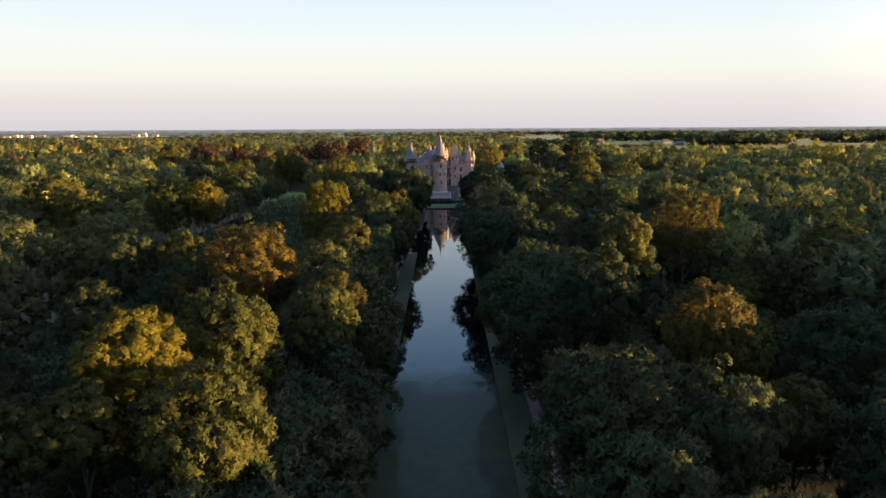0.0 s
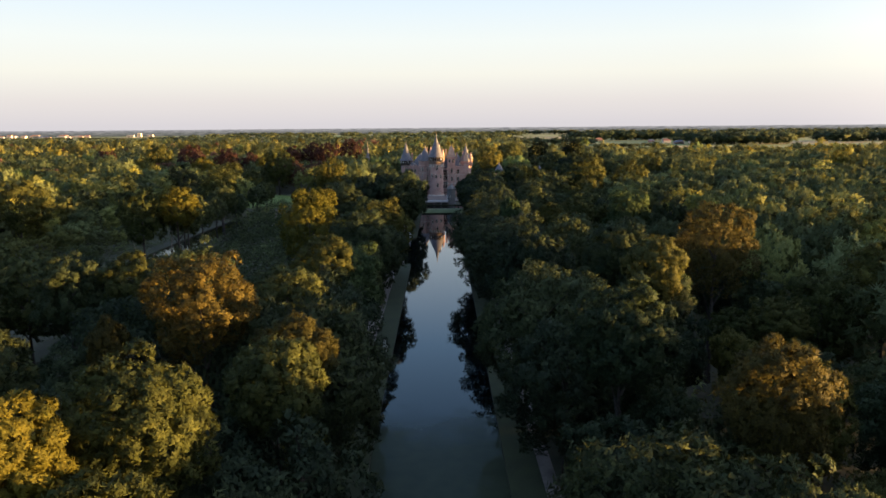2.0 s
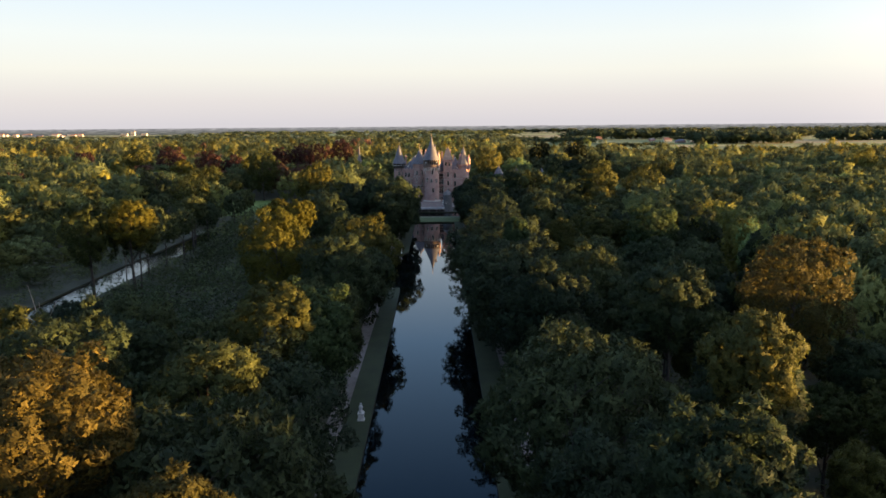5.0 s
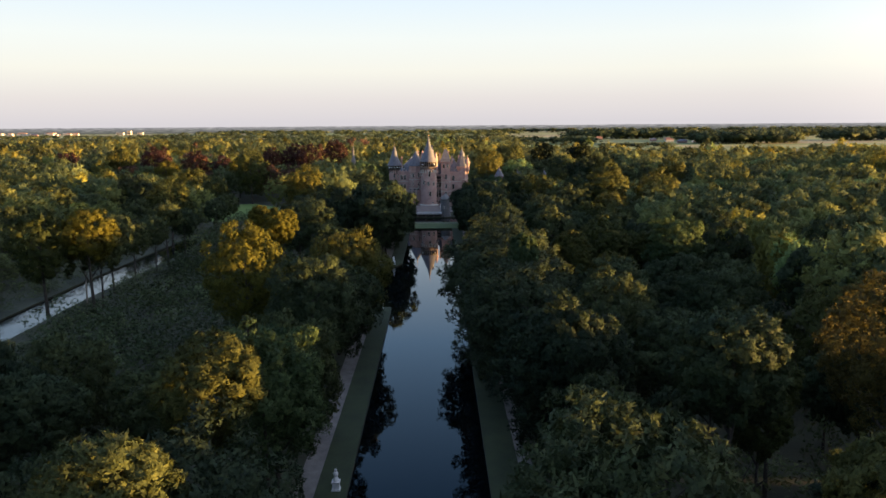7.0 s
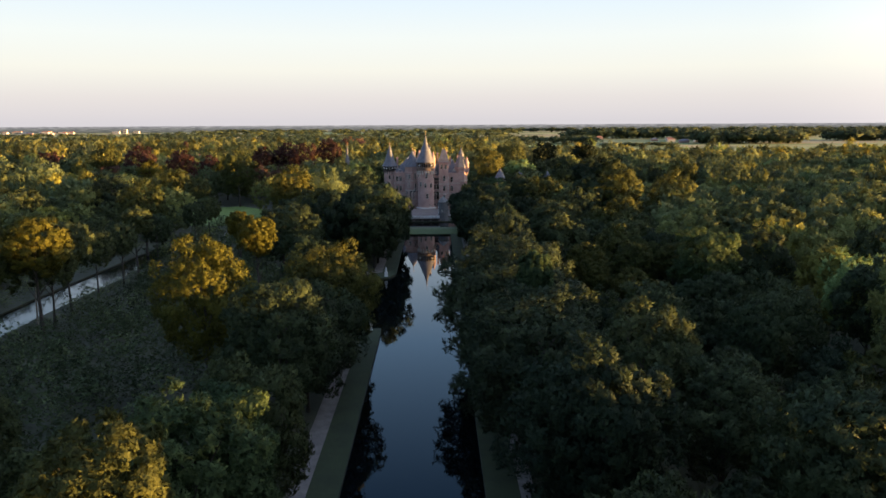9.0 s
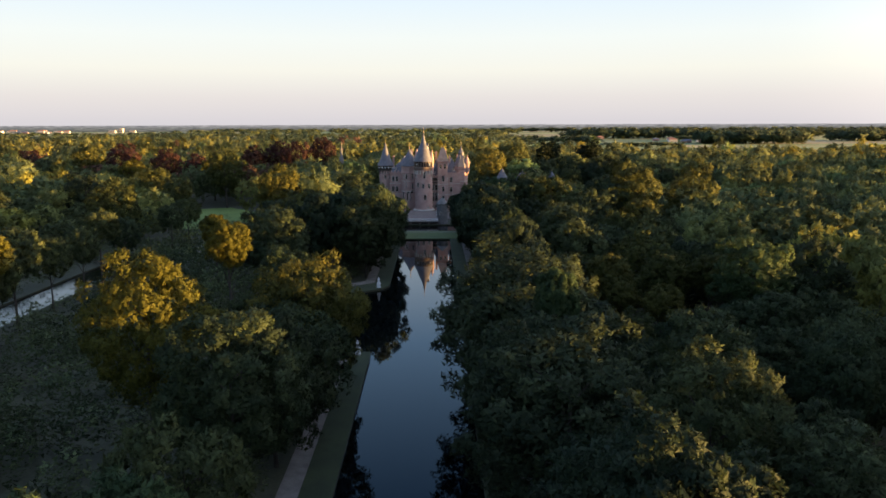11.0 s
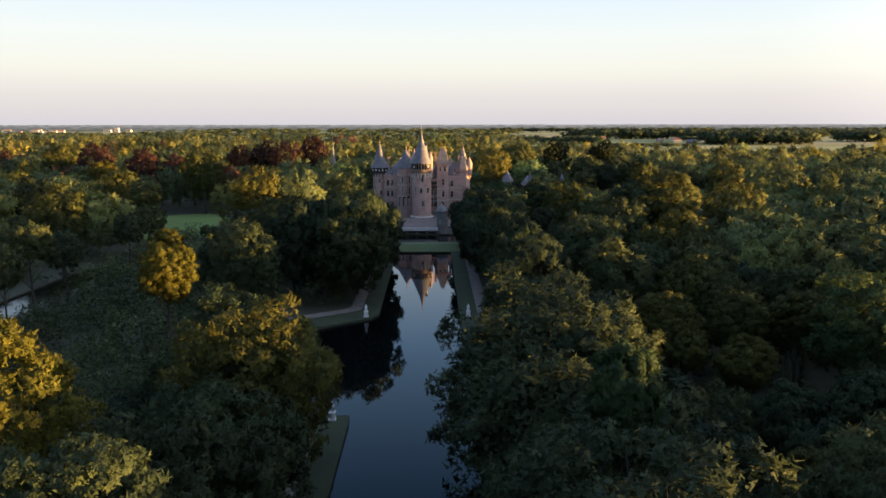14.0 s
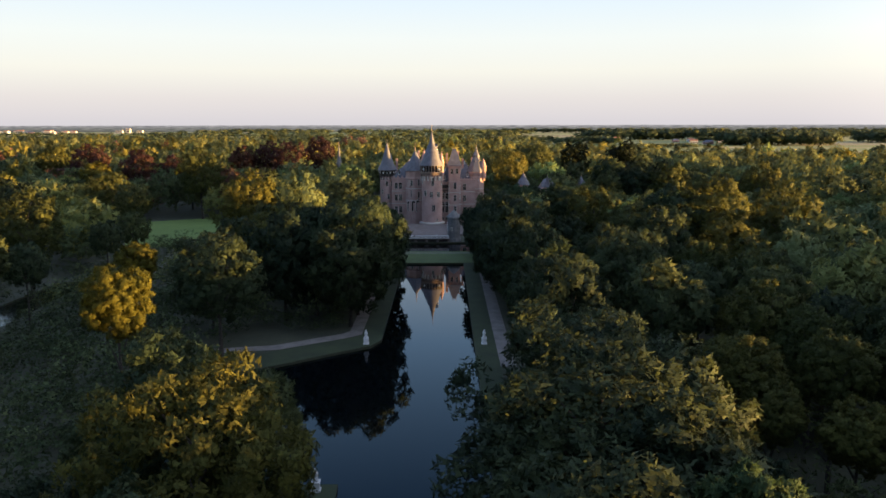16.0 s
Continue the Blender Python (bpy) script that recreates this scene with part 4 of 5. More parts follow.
def window_bm(w, h, arched=False):
    """A stone-framed window, standing in the plane y = 0 and facing -y, sill at z = 0."""
    bm = bmesh.new()
    w, h, f, m = w * 1.2, h * 1.32, 0.10, 0.035
    xs = (-w / 2 - f, -w / 2, -m, m, w / 2, w / 2 + f)
    zs = (-f, 0, h * 0.6, h * 0.6 + 0.06, h, h + f)

    def depth(i, j):
        if not (0 <= i < 5 and 0 <= j < 5):
            return 0.3
        return -0.02 if i in (1, 3) and j in (1, 3) else -0.14

    def quad(*corners, mat=0):
        bm.faces.new([bm.verts.new(c) for c in corners]).material_index = mat

    for i in range(6):
        for j in range(6):
            a = depth(i, j)
            if i < 5 and j < 5:
                quad((xs[i], a, zs[j]), (xs[i + 1], a, zs[j]), (xs[i + 1], a, zs[j + 1]), (xs[i], a, zs[j + 1]), mat=1 if a > -0.1 else 0)
            b, c = depth(i - 1, j), depth(i, j - 1)
            if b != a and j < 5:
                quad((xs[i], a, zs[j]), (xs[i], a, zs[j + 1]), (xs[i], b, zs[j + 1]), (xs[i], b, zs[j]))
            if c != a and i < 5:
                quad((xs[i], a, zs[j]), (xs[i + 1], a, zs[j]), (xs[i + 1], c, zs[j]), (xs[i], c, zs[j]))
    if arched:
        k = 8
        pts = [(w / 2 * math.cos(math.pi * i / k), h + f + w / 2 * math.sin(math.pi * i / k)) for i in range(k + 1)]
        quad(*[(x, -0.14, z) for x, z in pts], mat=1)
        for (x0, z0), (x1, z1) in zip(pts, pts[1:]):
            quad(*[(x * e, -0.14, h + f + (z - h - f) * e) for x, z, e in ((x0, z0, 1.0), (x1, z1, 1.0), (x1, z1, 1.25), (x0, z0, 1.25))])
    bmesh.ops.remove_doubles(bm, verts=bm.verts, dist=1e-4)
    return bm


def window(parent, x, y, z, face, w=0.9, h=1.7, arched=False):
    """face: degrees by which the window turns from -y towards +x."""
    ob = part("window", window_bm(w, h, arched), (STONE, GLASS), parent)
    ob.matrix_basis = pose(x, y, z, 0, 0, face)
    return ob


def on_round(parent, cx, cy, r, z, face, w=0.9, h=1.7, arched=False):
    a = radians(face)
    d = math.sqrt(max(0.01, r * r - (w / 2) ** 2)) if w < 2 * r else r
    return window(parent, cx + math.sin(a) * d, cy - math.cos(a) * d, z, face, w, h, arched)


def finial(parent, x, y, z, tall, r=0.12):
    bm = bmesh.new()
    lathe(bm, x, y, [(r * 1.6, z - 0.3), (r, z + tall * 0.25), (r * 2.4, z + tall * 0.32), (r * 2.4, z + tall * 0.38), (r * 0.7, z + tall * 0.45), (r * 0.5, z + tall * 0.8), (r * 1.4, z + tall * 0.86), (0, z + tall)], 8)
    return part("finial", bm, FINIAL_METAL, parent, "tarnished metal roof finial")


def chimney(parent, x, y, z0, z1, w=0.9):
    bm = bmesh.new()
    box(bm, x - w / 2, y - w / 2, z0, x + w / 2, y + w / 2, z1 - 0.5)
    box(bm, x - w / 2 - 0.12, y - w / 2 - 0.12, z1 - 0.5, x + w / 2 + 0.12, y + w / 2 + 0.12, z1 - 0.2)
    for s in (-0.22, 0.22):
        lathe(bm, x + s, y, [(0.16, z1 - 0.2), (0.13, z1 + 0.3), (0, z1 + 0.3)], 8)
    return part("chimney", bm, BRICK, parent, "brick chimney stack")


def dormer(parent, x, y, z, face, w=1.0):
    bm = bmesh.new()
    box(bm, -w / 2, -0.6, 0, w / 2, 1.2, 1.3)
    box(bm, -w / 2 + 0.18, -0.63, 0.3, w / 2 - 0.18, -0.6, 1.1, 1)
    v = [bm.verts.new(c) for c in ((-w / 2 - 0.1, -0.7, 1.3), (w / 2 + 0.1, -0.7, 1.3), (0, -0.7, 2.5), (-w / 2 - 0.1, 1.4, 1.3), (w / 2 + 0.1, 1.4, 1.3), (0, 1.4, 2.5))]
    for q in ((0, 1, 2), (3, 5, 4), (0, 2, 5, 3), (1, 4, 5, 2)):
        bm.faces.new([v[i] for i in q]).material_index = 2
    ob = part("dormer", bm, (PLASTER, GLASS, SLATE), parent, "small slate-roofed dormer")
    ob.matrix_basis = pose(x, y, z, 0, 0, face)


def gallery(parent, cx, cy, r, z0, z1, n, posts_mat, label):
    """A projecting open gallery: corbels below, a parapet, posts and dark openings under the eaves."""
    bm = bmesh.new()
    mid = z0 + (z1 - z0) * 0.42
    lathe(bm, cx, cy, [(r - 0.75, z0), (r, z0 + (z1 - z0) * 0.3), (r, mid), (r - 0.25, mid), (r - 0.5, mid), (r - 0.5, z1), (r + 0.05, z1), (r + 0.05, z1 + 0.15), (r - 0.8, z1 + 0.15)], 32, mat=0)
    for k in range(n):
        a = 2 * math.pi * k / n
        c, s = math.cos(a), math.sin(a)
        for rr, za, zb, w, m in ((r - 0.12, mid, z1, 0.13, 0), (r - 0.35, z0 - 1.1, z0 + (z1 - z0) * 0.2, 0.16, 0)):
            x, y = cx + c * rr, cy + s * rr
            v = box(bm, -w, -w, za, w, w, zb, m)
            bmesh.ops.transform(bm, matrix=Matrix.Translation((x, y, 0)) @ Matrix.Rotation(a, 4, "Z"), verts=v)
    # dark drum behind the posts stands for the shade inside the openings
    lathe(bm, cx, cy, [(r - 0.45, mid), (r - 0.45, z1 - 0.02)], 32, mat=1)
    return part("gallery", bm, (posts_mat, GLASS), parent, label)


def merlons(bm, x0, y0, x1, y1, z, w=0.8, h=0.9, t=0.4):
    length = math.hypot(x1 - x0, y1 - y0)
    n = max(1, int(length / (2 * w)))
    for k in range(n):
        f = (k + 0.5) / n
        x, y = x0 + (x1 - x0) * f, y0 + (y1 - y0) * f
        dx, dy = (w / 2, t / 2) if abs(x1 - x0) > abs(y1 - y0) else (t / 2, w / 2)
        box(bm, x - dx, y - dy, z, x + dx, y + dy, z + h)


castle = tagged(new("castle"), "pinkish brick castle with slate spires standing in a moat", "castle")

# the great round tower
KX, KY, KR = -1.9, 479.0, 4.25
bm = bmesh.new()
lathe(bm, KX, KY, [(KR + 0.55, -1.4), (KR + 0.45, 0.6), (KR + 0.12, 2.0), (KR, 3.0), (KR, 21.6), (0, 21.6)], 40)
keep = part("great_tower", bm, BRICK, castle, "tall round pink-brick tower")
gallery(keep, KX, KY, KR + 0.5, 20.6, 25.0, 24, TIMBER, "brown timbered gallery under the eaves")


def shutter(parent, cx, cy, r, a, z, w, h):
    """One white panel that stands for a bright spot in a gallery, a degrees round from the front."""
    b = bmesh.new()
    box(b, -w / 2, -0.06, 0, w / 2, 0.06, h)
    ob = part("shutter", b, WHITE_STONE, parent, "white panel for a bright spot in the gallery")
    ob.matrix_basis = pose(cx + math.sin(radians(a)) * r, cy - math.cos(radians(a)) * r, z, 0, 0, a)


# two white panels stand for the lamps under the eaves
for a in (-44, 40):
    shutter(keep, KX, KY, KR + 0.45, a, 23.2, 0.7, 0.7)
bm = bmesh.new()
lathe(bm, KX, KY, [(KR + 0.2, 1.36), (KR + 1.0, 1.36), (KR + 1.0, 1.75), (KR + 0.1, 2.0)], 40)
part("plinth", bm, STONE, keep, "pale stone plinth")
bm = bmesh.new()
lathe(bm, KX, KY, [(KR + 0.8, 24.9), (KR + 0.75, 25.2), (KR * 0.88, 27.8), (KR * 0.56, 31.2), (KR * 0.30, 33.6), (KR * 0.15, 36.0), (0.10, 38.6), (0, 38.6)], 32)
part("roof", bm, SLATE, keep, "conical blue-grey slate roof")
finial(keep, KX, KY, 37.6, 3.6, 0.10)
for a in (75,):
    ar = radians(a)
    dormer(keep, KX + math.sin(ar) * KR * 0.42, KY - math.cos(ar) * KR * 0.40, 31.2, a, 0.6)
for a, z, w, h in ((5, 17.0, 0.8, 2.3), (-38, 12.8, 0.8, 1.6), (-2, 12.2, 0.8, 1.6), (38, 12.2, 0.9, 1.6), (10, 6.6, 0.9, 1.8), (30, 1.9, 0.7, 1.0), (-62, 17.5, 0.7, 1.8), (66, 17.0, 0.7, 1.8)):
    on_round(keep, KX, KY, KR, z, a, w, h)
bm = bmesh.new()
lathe(bm, KX + KR - 0.3, KY - 1.2, [(0.3, 17.5), (0.95, 19.0), (0.95, 26.0), (1.15, 26.1), (0, 30.6)], 12)
part("stair_turret", bm, (BRICK,), castle, "slim stair turret with a pointed cap")

# the west round tower
WX, WY, WR = -21.2, 494.0, 3.2
bm = bmesh.new()
lathe(bm, WX, WY, [(WR + 0.4, -1.4), (WR + 0.2, 1.5), (WR, 2.5), (WR, 20.2), (0, 20.2)], 32)
west = part("west_tower", bm, BRICK, castle, "round brick tower with a steep cone roof")
gallery(west, WX, WY, WR + 0.5, 19.2, 22.2, 16, DARK_WOOD_AND_SHADE, "dark timber gallery with pale openings")
# white panels stand for the pale openings between the posts
for a in range(-75, 76, 25):
    shutter(west, WX, WY, WR + 0.45, a, 20.8, 0.6, 0.8)
bm = bmesh.new()
lathe(bm, WX, WY, [(WR + 0.95, 22.1), (WR + 0.85, 22.4), (WR * 0.78, 25.6), (WR * 0.36, 30.0), (0.1, 33.4), (0, 33.4)], 28)
part("roof", bm, SLATE, west, "steep conical slate roof")
finial(west, WX, WY, 33.2, 1.8, 0.1)
for a, z in ((0, 15.5), (40, 15.5), (10, 10.0), (-40, 12.0)):
    on_round(west, WX, WY, WR, z, a, 0.7, 1.5)

# the long ranges behind
bm = bmesh.new()
box(bm, -19.0, 489.0, -1.4, -5.0, 514.0, 19.0)
merlons(bm, -19.0, 489.2, -5.0, 489.2, 19.0)
range_w = part("west_range", bm, BRICK, castle, "brick wing with battlements")
bm = bmesh.new()
hip(bm, -19.0, 490.5, -5.0, 514.0, 19.1, 26.2, 14, 0.1, "y")
part("roof", bm, SLATE, range_w, "steep slate roof")
for x in (-17.2, -15.4):
    for z in (4.5, 9.5, 14.5):
        window(range_w, x, 489.0, z, 0, 0.9, 1.9)
chimney(range_w, -17.5, 500, 19, 26.5)
chimney(range_w, -8.0, 497, 22, 30.0)

# the west bay, many-sided, with a pavilion roof
BX, BY, BR = -9.0, 488.5, 4.2
bm = bmesh.new()
lathe(bm, BX, BY, [(BR + 0.3, -1.4), (BR + 0.1, 1.5), (BR, 2.0), (BR, 18.6), (BR + 0.28, 18.9), (BR + 0.28, 19.3), (BR, 19.5), (BR, 22.0), (BR + 0.3, 22.3), (0, 22.3)], 10, 0.31)
bay = part("west_bay", bm, BRICK, castle, "many-sided brick bay with stone bands")
bm = bmesh.new()
lathe(bm, BX, BY, [(BR + 0.5, 22.2), (BR * 0.72, 25.2), (BR * 0.34, 28.2), (0.1, 30.6), (0, 30.6)], 10, 0.31)
part("roof", bm, SLATE, bay, "faceted slate pavilion roof")
finial(bay, BX, BY, 30.2, 3.4, 0.12)
bm = bmesh.new()
lathe(bm, BX + 3.6, BY + 1.5, [(1.5, 20.0), (1.5, 25.2), (1.8, 25.3), (0, 31.0)], 10)
part("side_turret", bm, (BRICK,), bay, "small pointed side turret")
for a, z, w, h, arch in ((-40, 16.0, 0.7, 1.7, False), (-22, 16.0, 0.7, 1.7, False), (25, 16.0, 0.9, 2.0, False), (-30, 11.5, 1.0, 2.2, False), (25, 11.0, 0.9, 2.0, False), (-10, 5.5, 1.2, 2.6, True), (24, 5.2, 2.2, 2.9, True), (-45, 5.5, 1.1, 2.4, True)):
    on_round(bay, BX, BY, BR * 0.96, z, a, w, h, arch)

# the wall right of the great tower, with its wooden balcony
bm = bmesh.new()
box(bm, 1.5, 483.5, -1.4, 8.4, 512.0, 17.4)
merlons(bm, 1.5, 483.7, 6.4, 483.7, 17.4, 0.55, 0.7)
centre = part("centre_range", bm, BRICK, castle, "pink-brick wing beside the great tower")
bm = bmesh.new()
hip(bm, 1.5, 485.0, 8.4, 512.0, 17.5, 25.0, 20, 0.1, "y")
part("roof", bm, SLATE, centre, "steep slate roof")
bm = bmesh.new()
box(bm, 1.9, 482.1, 14.2, 4.8, 483.48, 14.45)
for k in range(6):
    box(bm, 1.95 + k * 0.5, 482.12, 14.45, 2.07 + k * 0.5, 482.24, 15.4)
box(bm, 1.9, 482.08, 15.4, 4.8, 482.28, 15.55)
for k in range(3):
    box(bm, 2.0 + k * 1.2, 482.3, 13.4, 2.25 + k * 1.2, 483.48, 14.2)
box(bm, 1.9, 483.0, 15.4, 4.8, 483.48, 16.6)
part("balcony", bm, DARK_WOOD_AND_SHADE, centre, "dark timber balcony on brackets")
for x in (2.6, 4.2):
    window(centre, x, 483.5, 10.6, 0, 0.9, 1.9)
for x in (2.6, 4.2):
    window(centre, x, 483.5, 5.2, 0, 0.95, 2.7, True)
window(centre, 2.5, 483.5, 2.0, 0, 0.6, 1.0)
window(centre, 4.0, 483.5, 2.0, 0, 0.6, 1.0)

# the square tower
bm = bmesh.new()
box(bm, 4.9, 482.0, -1.4, 9.8, 487.4, 24.6)
box(bm, 4.7, 481.8, 17.6, 10.0, 487.6, 18.0)
box(bm, 4.6, 481.7, 24.0, 10.1, 487.7, 24.7)
square = part("square_tower", bm, BRICK, castle, "square brick tower lit by low sun")
bm = bmesh.new()
hip(bm, 4.9, 482.0, 9.8, 487.4, 24.6, 31.4, 1.4, 0.5)
part("roof", bm, SLATE, square, "steep hipped slate roof")
finial(square, 6.7, 484.7, 31.2, 1.2, 0.09)
finial(square, 8.0, 484.7, 31.2, 1.2, 0.09)
for x, z, w, h in ((6.3, 21.2, 0.8, 1.6), (8.4, 21.2, 0.8, 1.6), (7.6, 15.0, 0.8, 2.0), (7.6, 10.0, 0.8, 1.8), (7.6, 5.2, 0.9, 2.0)):
    window(square, x, 482.0, z, 0, w, h)
for y, z in ((484.7, 21.2), (484.7, 15.0), (484.7, 10.0)):
    window(square, 9.8, y, z, 90, 0.8, 1.7)
chimney(square, 4.2, 488.5, 20.0, 29.2)
chimney(square, 8.9, 489.0, 22.0, 30.0, 0.8)
chimney(centre, 10.9, 491.0, 17.0, 27.0)

# the east range and east tower
bm = bmesh.new()
box(bm, 9.8, 485.5, -1.4, 16.0, 512.0, 18.6)
merlons(bm, 9.9, 485.7, 15.5, 485.7, 18.6, 0.55, 0.7)
east_r = part("east_range", bm, BRICK, castle, "brick wing between two towers")
bm = bmesh.new()
hip(bm, 8.4, 488.0, 16.0, 512.0, 18.7, 25.5, 16, 0.0, "y")
part("roof", bm, SLATE, east_r, "steep slate roof")
for z in (4.5, 9.5, 14.2):
    window(east_r, 11.6, 485.5, z, 0, 0.9, 1.9)
chimney(east_r, 15.0, 494.0, 19.0, 27.4)
EX, EY, ER = 16.6, 490.5, 3.5
bm = bmesh.new()
lathe(bm, EX, EY, [(ER + 0.3, -1.4), (ER, 2.0), (ER, 20.0), (ER + 0.35, 20.6), (ER + 0.35, 21.8), (0, 21.8)], 8, 0.39)
east = part("east_tower", bm, BRICK, castle, "eight-sided brick tower")
bm = bmesh.new()
lathe(bm, EX, EY, [(ER + 0.6, 21.7), (ER * 0.7, 25.4), (ER * 0.42, 27.6), (ER * 0.45, 28.4), (ER * 0.2, 30.0), (0.1, 32.0), (0, 32.0)], 8, 0.39)
part("roof", bm, SLATE, east, "tall faceted slate spire")
finial(east, EX, EY, 31.7, 2.2, 0.07)
bm = bmesh.new()
lathe(bm, EX + 3.0, EY - 1.6, [(0.25, 17.5), (1.15, 19.5), (1.15, 23.4), (1.4, 23.5), (0, 27.5)], 10)
part("bartizan", bm, (BRICK,), east, "small corner turret catching the sun")
for a, z in ((-20, 25.2), (40, 25.2)):
    ar = radians(a)
    dormer(east, EX + math.sin(ar) * 1.6, EY - math.cos(ar) * 1.6, z - 0.8, a, 0.7)
for a, z in ((-22, 16.5), (22, 16.5), (22, 11.0), (-22, 11.0)):
    on_round(east, EX, EY, ER * 0.93, z, a, 0.7, 1.6)

# stone bands, corner stones and small dormers


def band(parent, x0, y0, x1, y1, z, h=0.22):
    b = bmesh.new()
    box(b, x0 - 0.1, y0 - 0.1, z, x1 + 0.1, y1 + 0.1, z + h)
    part("stone_band", b, STONE, parent, "pale stone string course")


for z in (8.2, 13.4):
    band(range_w, -19.0, 489.0, -5.0, 490.0, z)
    band(square, 4.9, 482.0, 9.8, 487.4, z)
    band(centre, 1.5, 483.5, 4.7, 484.5, z - 0.3)
    band(east_r, 9.95, 485.5, 16.0, 486.5, z)
for cx, cy, r, z, own, seg, turn in ((WX, WY, WR, 18.4, west, 32, 0), (WX, WY, WR, 8.0, west, 32, 0), (BX, BY, BR, 9.8, bay, 10, 0.31), (BX, BY, BR, 14.8, bay, 10, 0.31), (EX, EY, ER, 14.4, east, 8, 0.39), (EX, EY, ER, 9.2, east, 8, 0.39), (KX, KY, KR, 20.0, keep, 40, 0)):
    b = bmesh.new()
    lathe(b, cx, cy, [(r - 0.2, z), (r + 0.12, z), (r + 0.12, z + 0.25), (r - 0.2, z + 0.25)], seg, turn)
    part("stone_band", b, STONE, own, "pale stone string course")
for k in range(13):
    for x in (4.9, 9.8):
        w = 0.45 if k % 2 else 0.3
        b = bmesh.new()
        box(b, x - w if x > 6 else x - 0.06, 481.94, 3.0 + k * 1.1, x + 0.06 if x > 6 else x + w, 482.3, 3.45 + k * 1.1)
        part("corner_stone", b, STONE, square, "pale stone quoin")
for x, y, z in ((-16.0, 491.4, 20.3), (-12.6, 491.4, 20.3), (3.2, 485.6, 18.6), (12.9, 488.8, 19.6)):
    dormer(range_w if x < 0 else centre if x < 8 else east_r, x, y, z, 0, 0.9)
for k in range(9):
    a = radians(-80 + 20 * k)
    b = bmesh.new()
    v = box(b, -0.22, -0.3, 18.9, 0.22, 0.3, 20.6)
    bmesh.ops.transform(b, matrix=Matrix.Translation((KX + math.sin(a) * (KR + 0.2), KY - math.cos(a) * (KR + 0.2), 0)) @ Matrix.Rotation(a, 4, "Z"), verts=v)
    part("corbel", b, STONE, keep, "stone corbel under the gallery")

# terrace on arches in front, with balustrade and corner turret
bm = bmesh.new()
box(bm, -11.5, 437.2, 0.9, 5.2, 476.0, 1.35)
for k in range(5):
    x = -11.5 + k * 3.95
    box(bm, x, 436.6, -1.4, x + 0.9, 438.0, 1.35)
# dark block behind the piers, in place of shade within the arches
box(bm, -11.5, 438.0, -1.4, 5.2, 475.0, 0.9, 1)
box(bm, 5.2, 452.0, -1.4, 12.0, 476.0, 0.6)
terrace = part("terrace", bm, (PAVING, DARK_WOOD_AND_SHADE), castle, "brown paved terrace on arches over the moat")
bm = bmesh.new()
box(bm, -11.5, 436.5, 1.36, 4.6, 436.8, 1.55)
box(bm, -11.5, 436.40, 2.0, 4.6, 436.90, 2.4)
for k in range(32):
    lathe(bm, -11.2 + k * 0.5, 436.65, [(0.10, 1.55), (0.14, 1.75), (0.07, 2.0), (0.12, 2.15)], 6)
for k in range(5):
    box(bm, -11.6 + k * 4.0, 436.4, 1.36, -11.2 + k * 4.0, 436.9, 2.6)
part("balustrade", bm, WHITE_STONE, terrace, "pale stone balustrade")
bm = bmesh.new()
box(bm, 4.3, 437.0, 1.36, 4.6, 474.0, 2.3)
part("side_parapet", bm, WHITE_STONE, terrace, "pale stone side parapet")
bm = bmesh.new()
lathe(bm, 6.6, 439.8, [(2.7, -1.4), (2.5, 0.8), (2.3, 1.4), (2.3, 8.0), (2.55, 8.3), (2.55, 8.8), (1.9, 9.6), (0.9, 10.6), (0, 11.4)], 14)
turret = part("water_turret", bm, GREY_STONE, castle, "grey stone turret at the terrace corner")
on_round(turret, 6.6, 439.8, 2.4, 4.0, -20, 0.5, 0.9)

# ---- chapel spire and gate buildings among the trees ----
chapel = tagged(new("chapel"), "chapel with a slender grey spire behind the trees", "chapel")
bm = bmesh.new()
box(bm, -58, 574, 0, -49, 596, 11)
part("nave", bm, BRICK, chapel)
bm = bmesh.new()
hip(bm, -58, 574, -49, 596, 11, 18, 20, 0.3, "y")
part("roof", bm, SLATE, chapel)
bm = bmesh.new()
lathe(bm, -53.6, 578, [(1.5, 11), (1.5, 19.5), (1.6, 20.0), (0.85, 23.0), (0.3, 29.5), (0, 31.0)], 8)
part("spire", bm, GREY_STONE, chapel, "slender grey spire")
finial(chapel, -53.6, 578, 30.6, 1.8, 0.12)

gate = tagged(new("gatehouse"), "brick gatehouse with slate turrets half hidden by trees", "gatehouse")
bm = bmesh.new()
box(bm, 47.5, 518, 0, 55.0, 527, 11.5)
merlons(bm, 47.5, 518.2, 55.0, 518.2, 11.5)
body = part("body", bm, BRICK, gate)
for x in (49.2, 51.4, 53.4):
    for z in (2.6, 5.8, 8.8):
        window(body, x, 518.0, z, 0, 0.8, 1.6)
bm = bmesh.new()
hip(bm, 47.5, 518.5, 55.0, 527, 11.6, 16.2, 3, 0.2)
part("roof", bm, SLATE, gate)
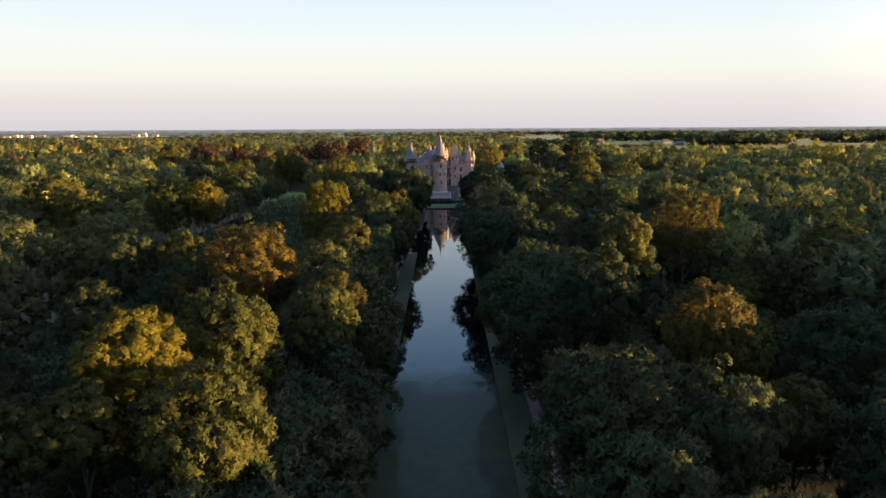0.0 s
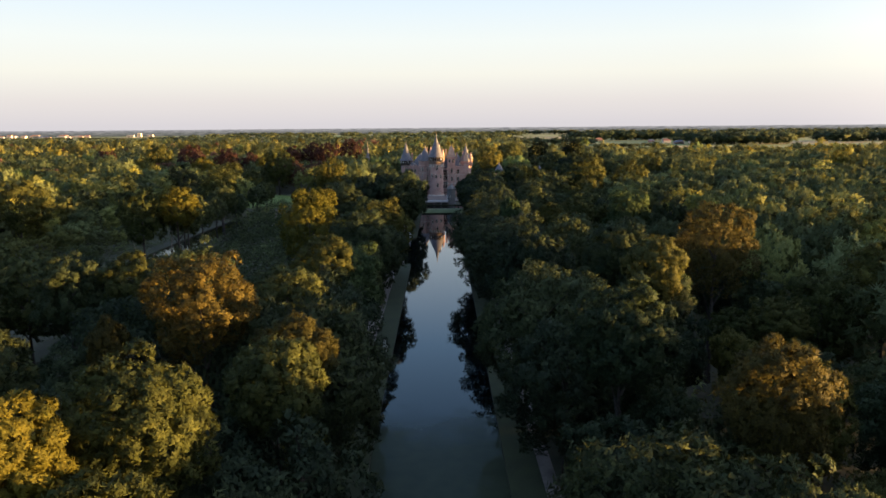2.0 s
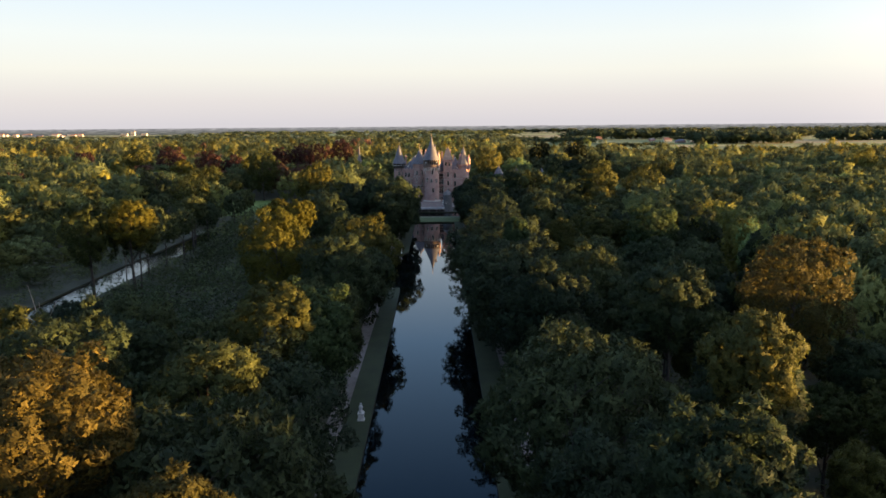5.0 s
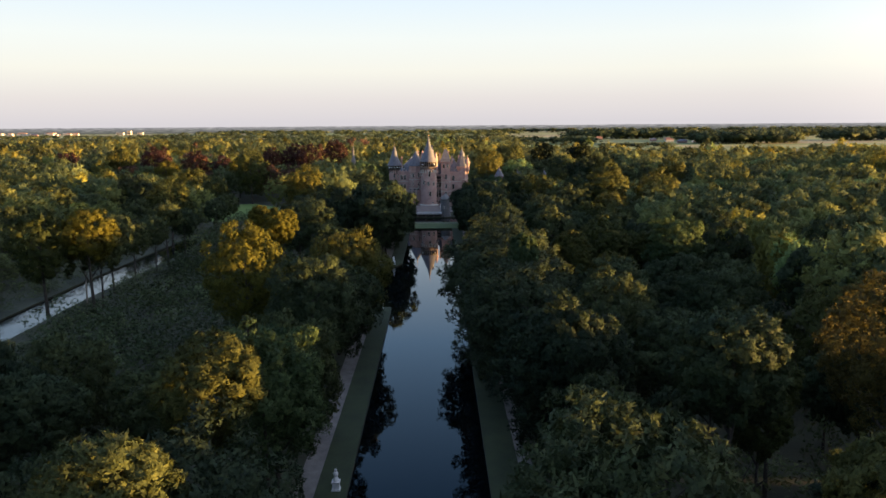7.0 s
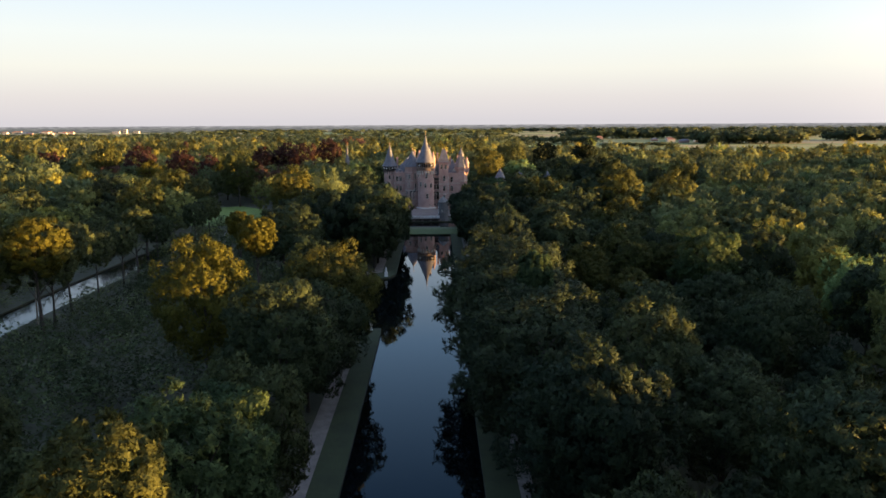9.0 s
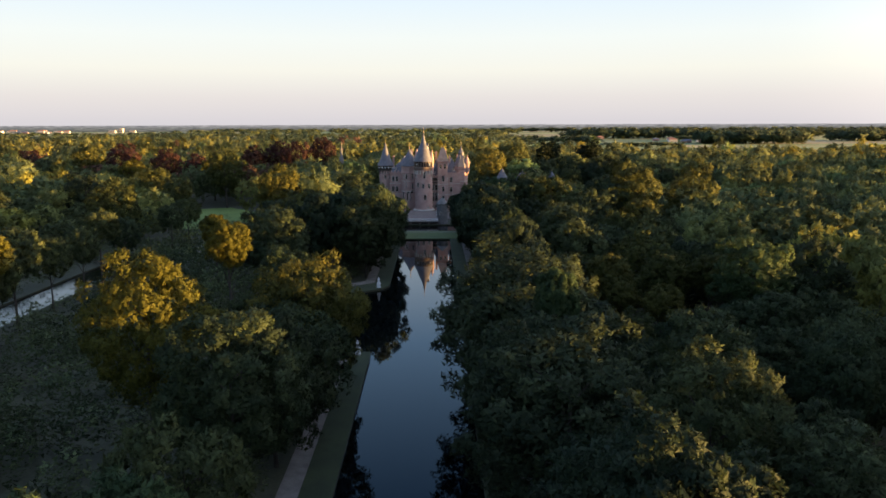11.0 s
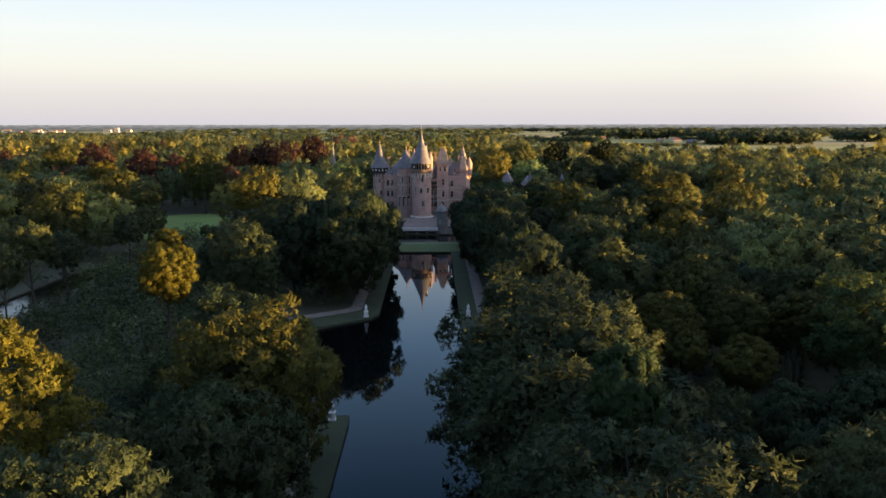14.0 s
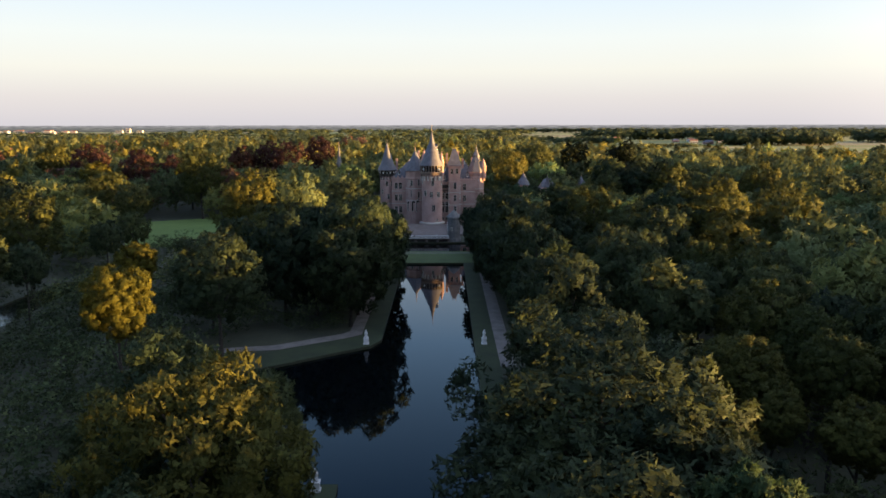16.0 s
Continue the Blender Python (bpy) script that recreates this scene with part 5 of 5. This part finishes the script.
for x, y, r, z0, z1 in ((40.0, 522, 2.7, 13.4, 19.0), (50.5, 517.6, 1.3, 12.5, 18.0), (68.0, 528, 2.4, 12.0, 17.0)):
    bm = bmesh.new()
    lathe(bm, x, y, [(r, 0), (r, z0), (r + 0.3, z0 + 0.2), (0, z0 + 0.2)], 14)
    tw = part("turret", bm, BRICK, gate)
    bm = bmesh.new()
    lathe(bm, x, y, [(r + 0.5, z0), (r * 0.6, z0 + (z1 - z0) * 0.5), (0, z1)], 14)
    part("turret_roof", bm, SLATE, tw)
    finial(tw, x, y, z1 - 0.1, 1.0, 0.07)

# ---- statues on pedestals along the canal ----


def statue(x, y, first=None):
    if first:
        return copy_thing(first, pose(x, y, 0.05))
    bm = bmesh.new()
    box(bm, -0.55, -0.55, 0, 0.55, 0.55, 0.18)
    box(bm, -0.42, -0.42, 0.18, 0.42, 0.42, 1.05)
    box(bm, -0.52, -0.52, 1.05, 0.52, 0.52, 1.2)
    lathe(bm, 0, 0, [(0.34, 1.2), (0.38, 1.35), (0.30, 1.6), (0.20, 1.75), (0.30, 2.0), (0.33, 2.2), (0.22, 2.4), (0.12, 2.45), (0.17, 2.6), (0.15, 2.75), (0, 2.85)], 14)
    ob = tagged(from_bm("garden_statue", bm, WHITE_STONE), "white stone garden statue on a square pedestal", "statue", "statues along the canal")
    ob.matrix_basis = pose(x, y, 0.05)
    return ob


stat = statue(-11.9, 311.5 + 2.0)
statue(10.9, 313.5, stat)
statue(-11.7, 255.4, stat)
statue(-10.7, 162.0, stat)

# ---- buildings of the far plain ----


def far_building(name, label, x, y, w, d, h, roof, walls=PLASTER, roof_mat=TILE):
    root = tagged(new(name), label, "building", "buildings on the plain")
    root.location = (x, y, 0)
    bm = bmesh.new()
    box(bm, -w / 2, -d / 2, 0, w / 2, d / 2, h)
    wall = part("wall", bm, walls, root)
    bm = bmesh.new()
    hip(bm, -w / 2, -d / 2, w / 2, d / 2, h, h + roof, max(0.5, w - d * 0.6), 0.6)
    part("roof", bm, roof_mat, root)
    n = max(2, int(w / 9))
    if h > 8:
        bm = bmesh.new()
        box(bm, -w * 0.46, -d / 2 - 0.15, h * 0.62, w * 0.46, -d / 2 + 0.1, h * 0.8)
        part("window_band", bm, GLASS, wall)
    bm = bmesh.new()
    box(bm, -w * 0.46, -d / 2 - 0.15, h * 0.2, w * 0.46, -d / 2 + 0.1, h * 0.42)
    part("window_band", bm, GLASS, wall)


far_building("barn", "low white barn at the edge of a field", 311, 1852, 20, 10, 4.5, 2, PLASTER, PLASTER)
far_building("farmhouse", "small farmhouse with a tiled roof by a field", 396, 1890, 16, 10, 4.5, 4, BRICK, TILE)
far_building("apartment_block", "pale flat apartment block on the horizon", -1290, 3250, 16, 12, 17, 1, PLASTER, SLATE)
far_building("apartment_block", "pale flat apartment block on the horizon", -1320, 3230, 30, 12, 9, 1, PLASTER, SLATE)
far_building("apartment_block", "pale flat apartment block on the horizon", -1255, 3280, 24, 12, 9, 1, PLASTER, SLATE)
for k in range(46):
    far_building("town_house", "pale town house with an orange roof on the plain", rng.uniform(-2350, -1450), rng.uniform(3050, 3350), rng.uniform(10, 30), rng.uniform(8, 12), rng.uniform(4, 9), rng.uniform(2.5, 4),
                 (PLASTER, BRICK, PLASTER)[k % 3], (TILE, SLATE)[k % 2])
for k in range(10):
    far_building("farm_shed", "low farm shed among fields", rng.uniform(470, 600), rng.uniform(1580, 1820), rng.uniform(9, 18), 8, rng.uniform(3.5, 5), 3, (PLASTER, BRICK)[k % 2], (TILE, SLATE)[k % 2])
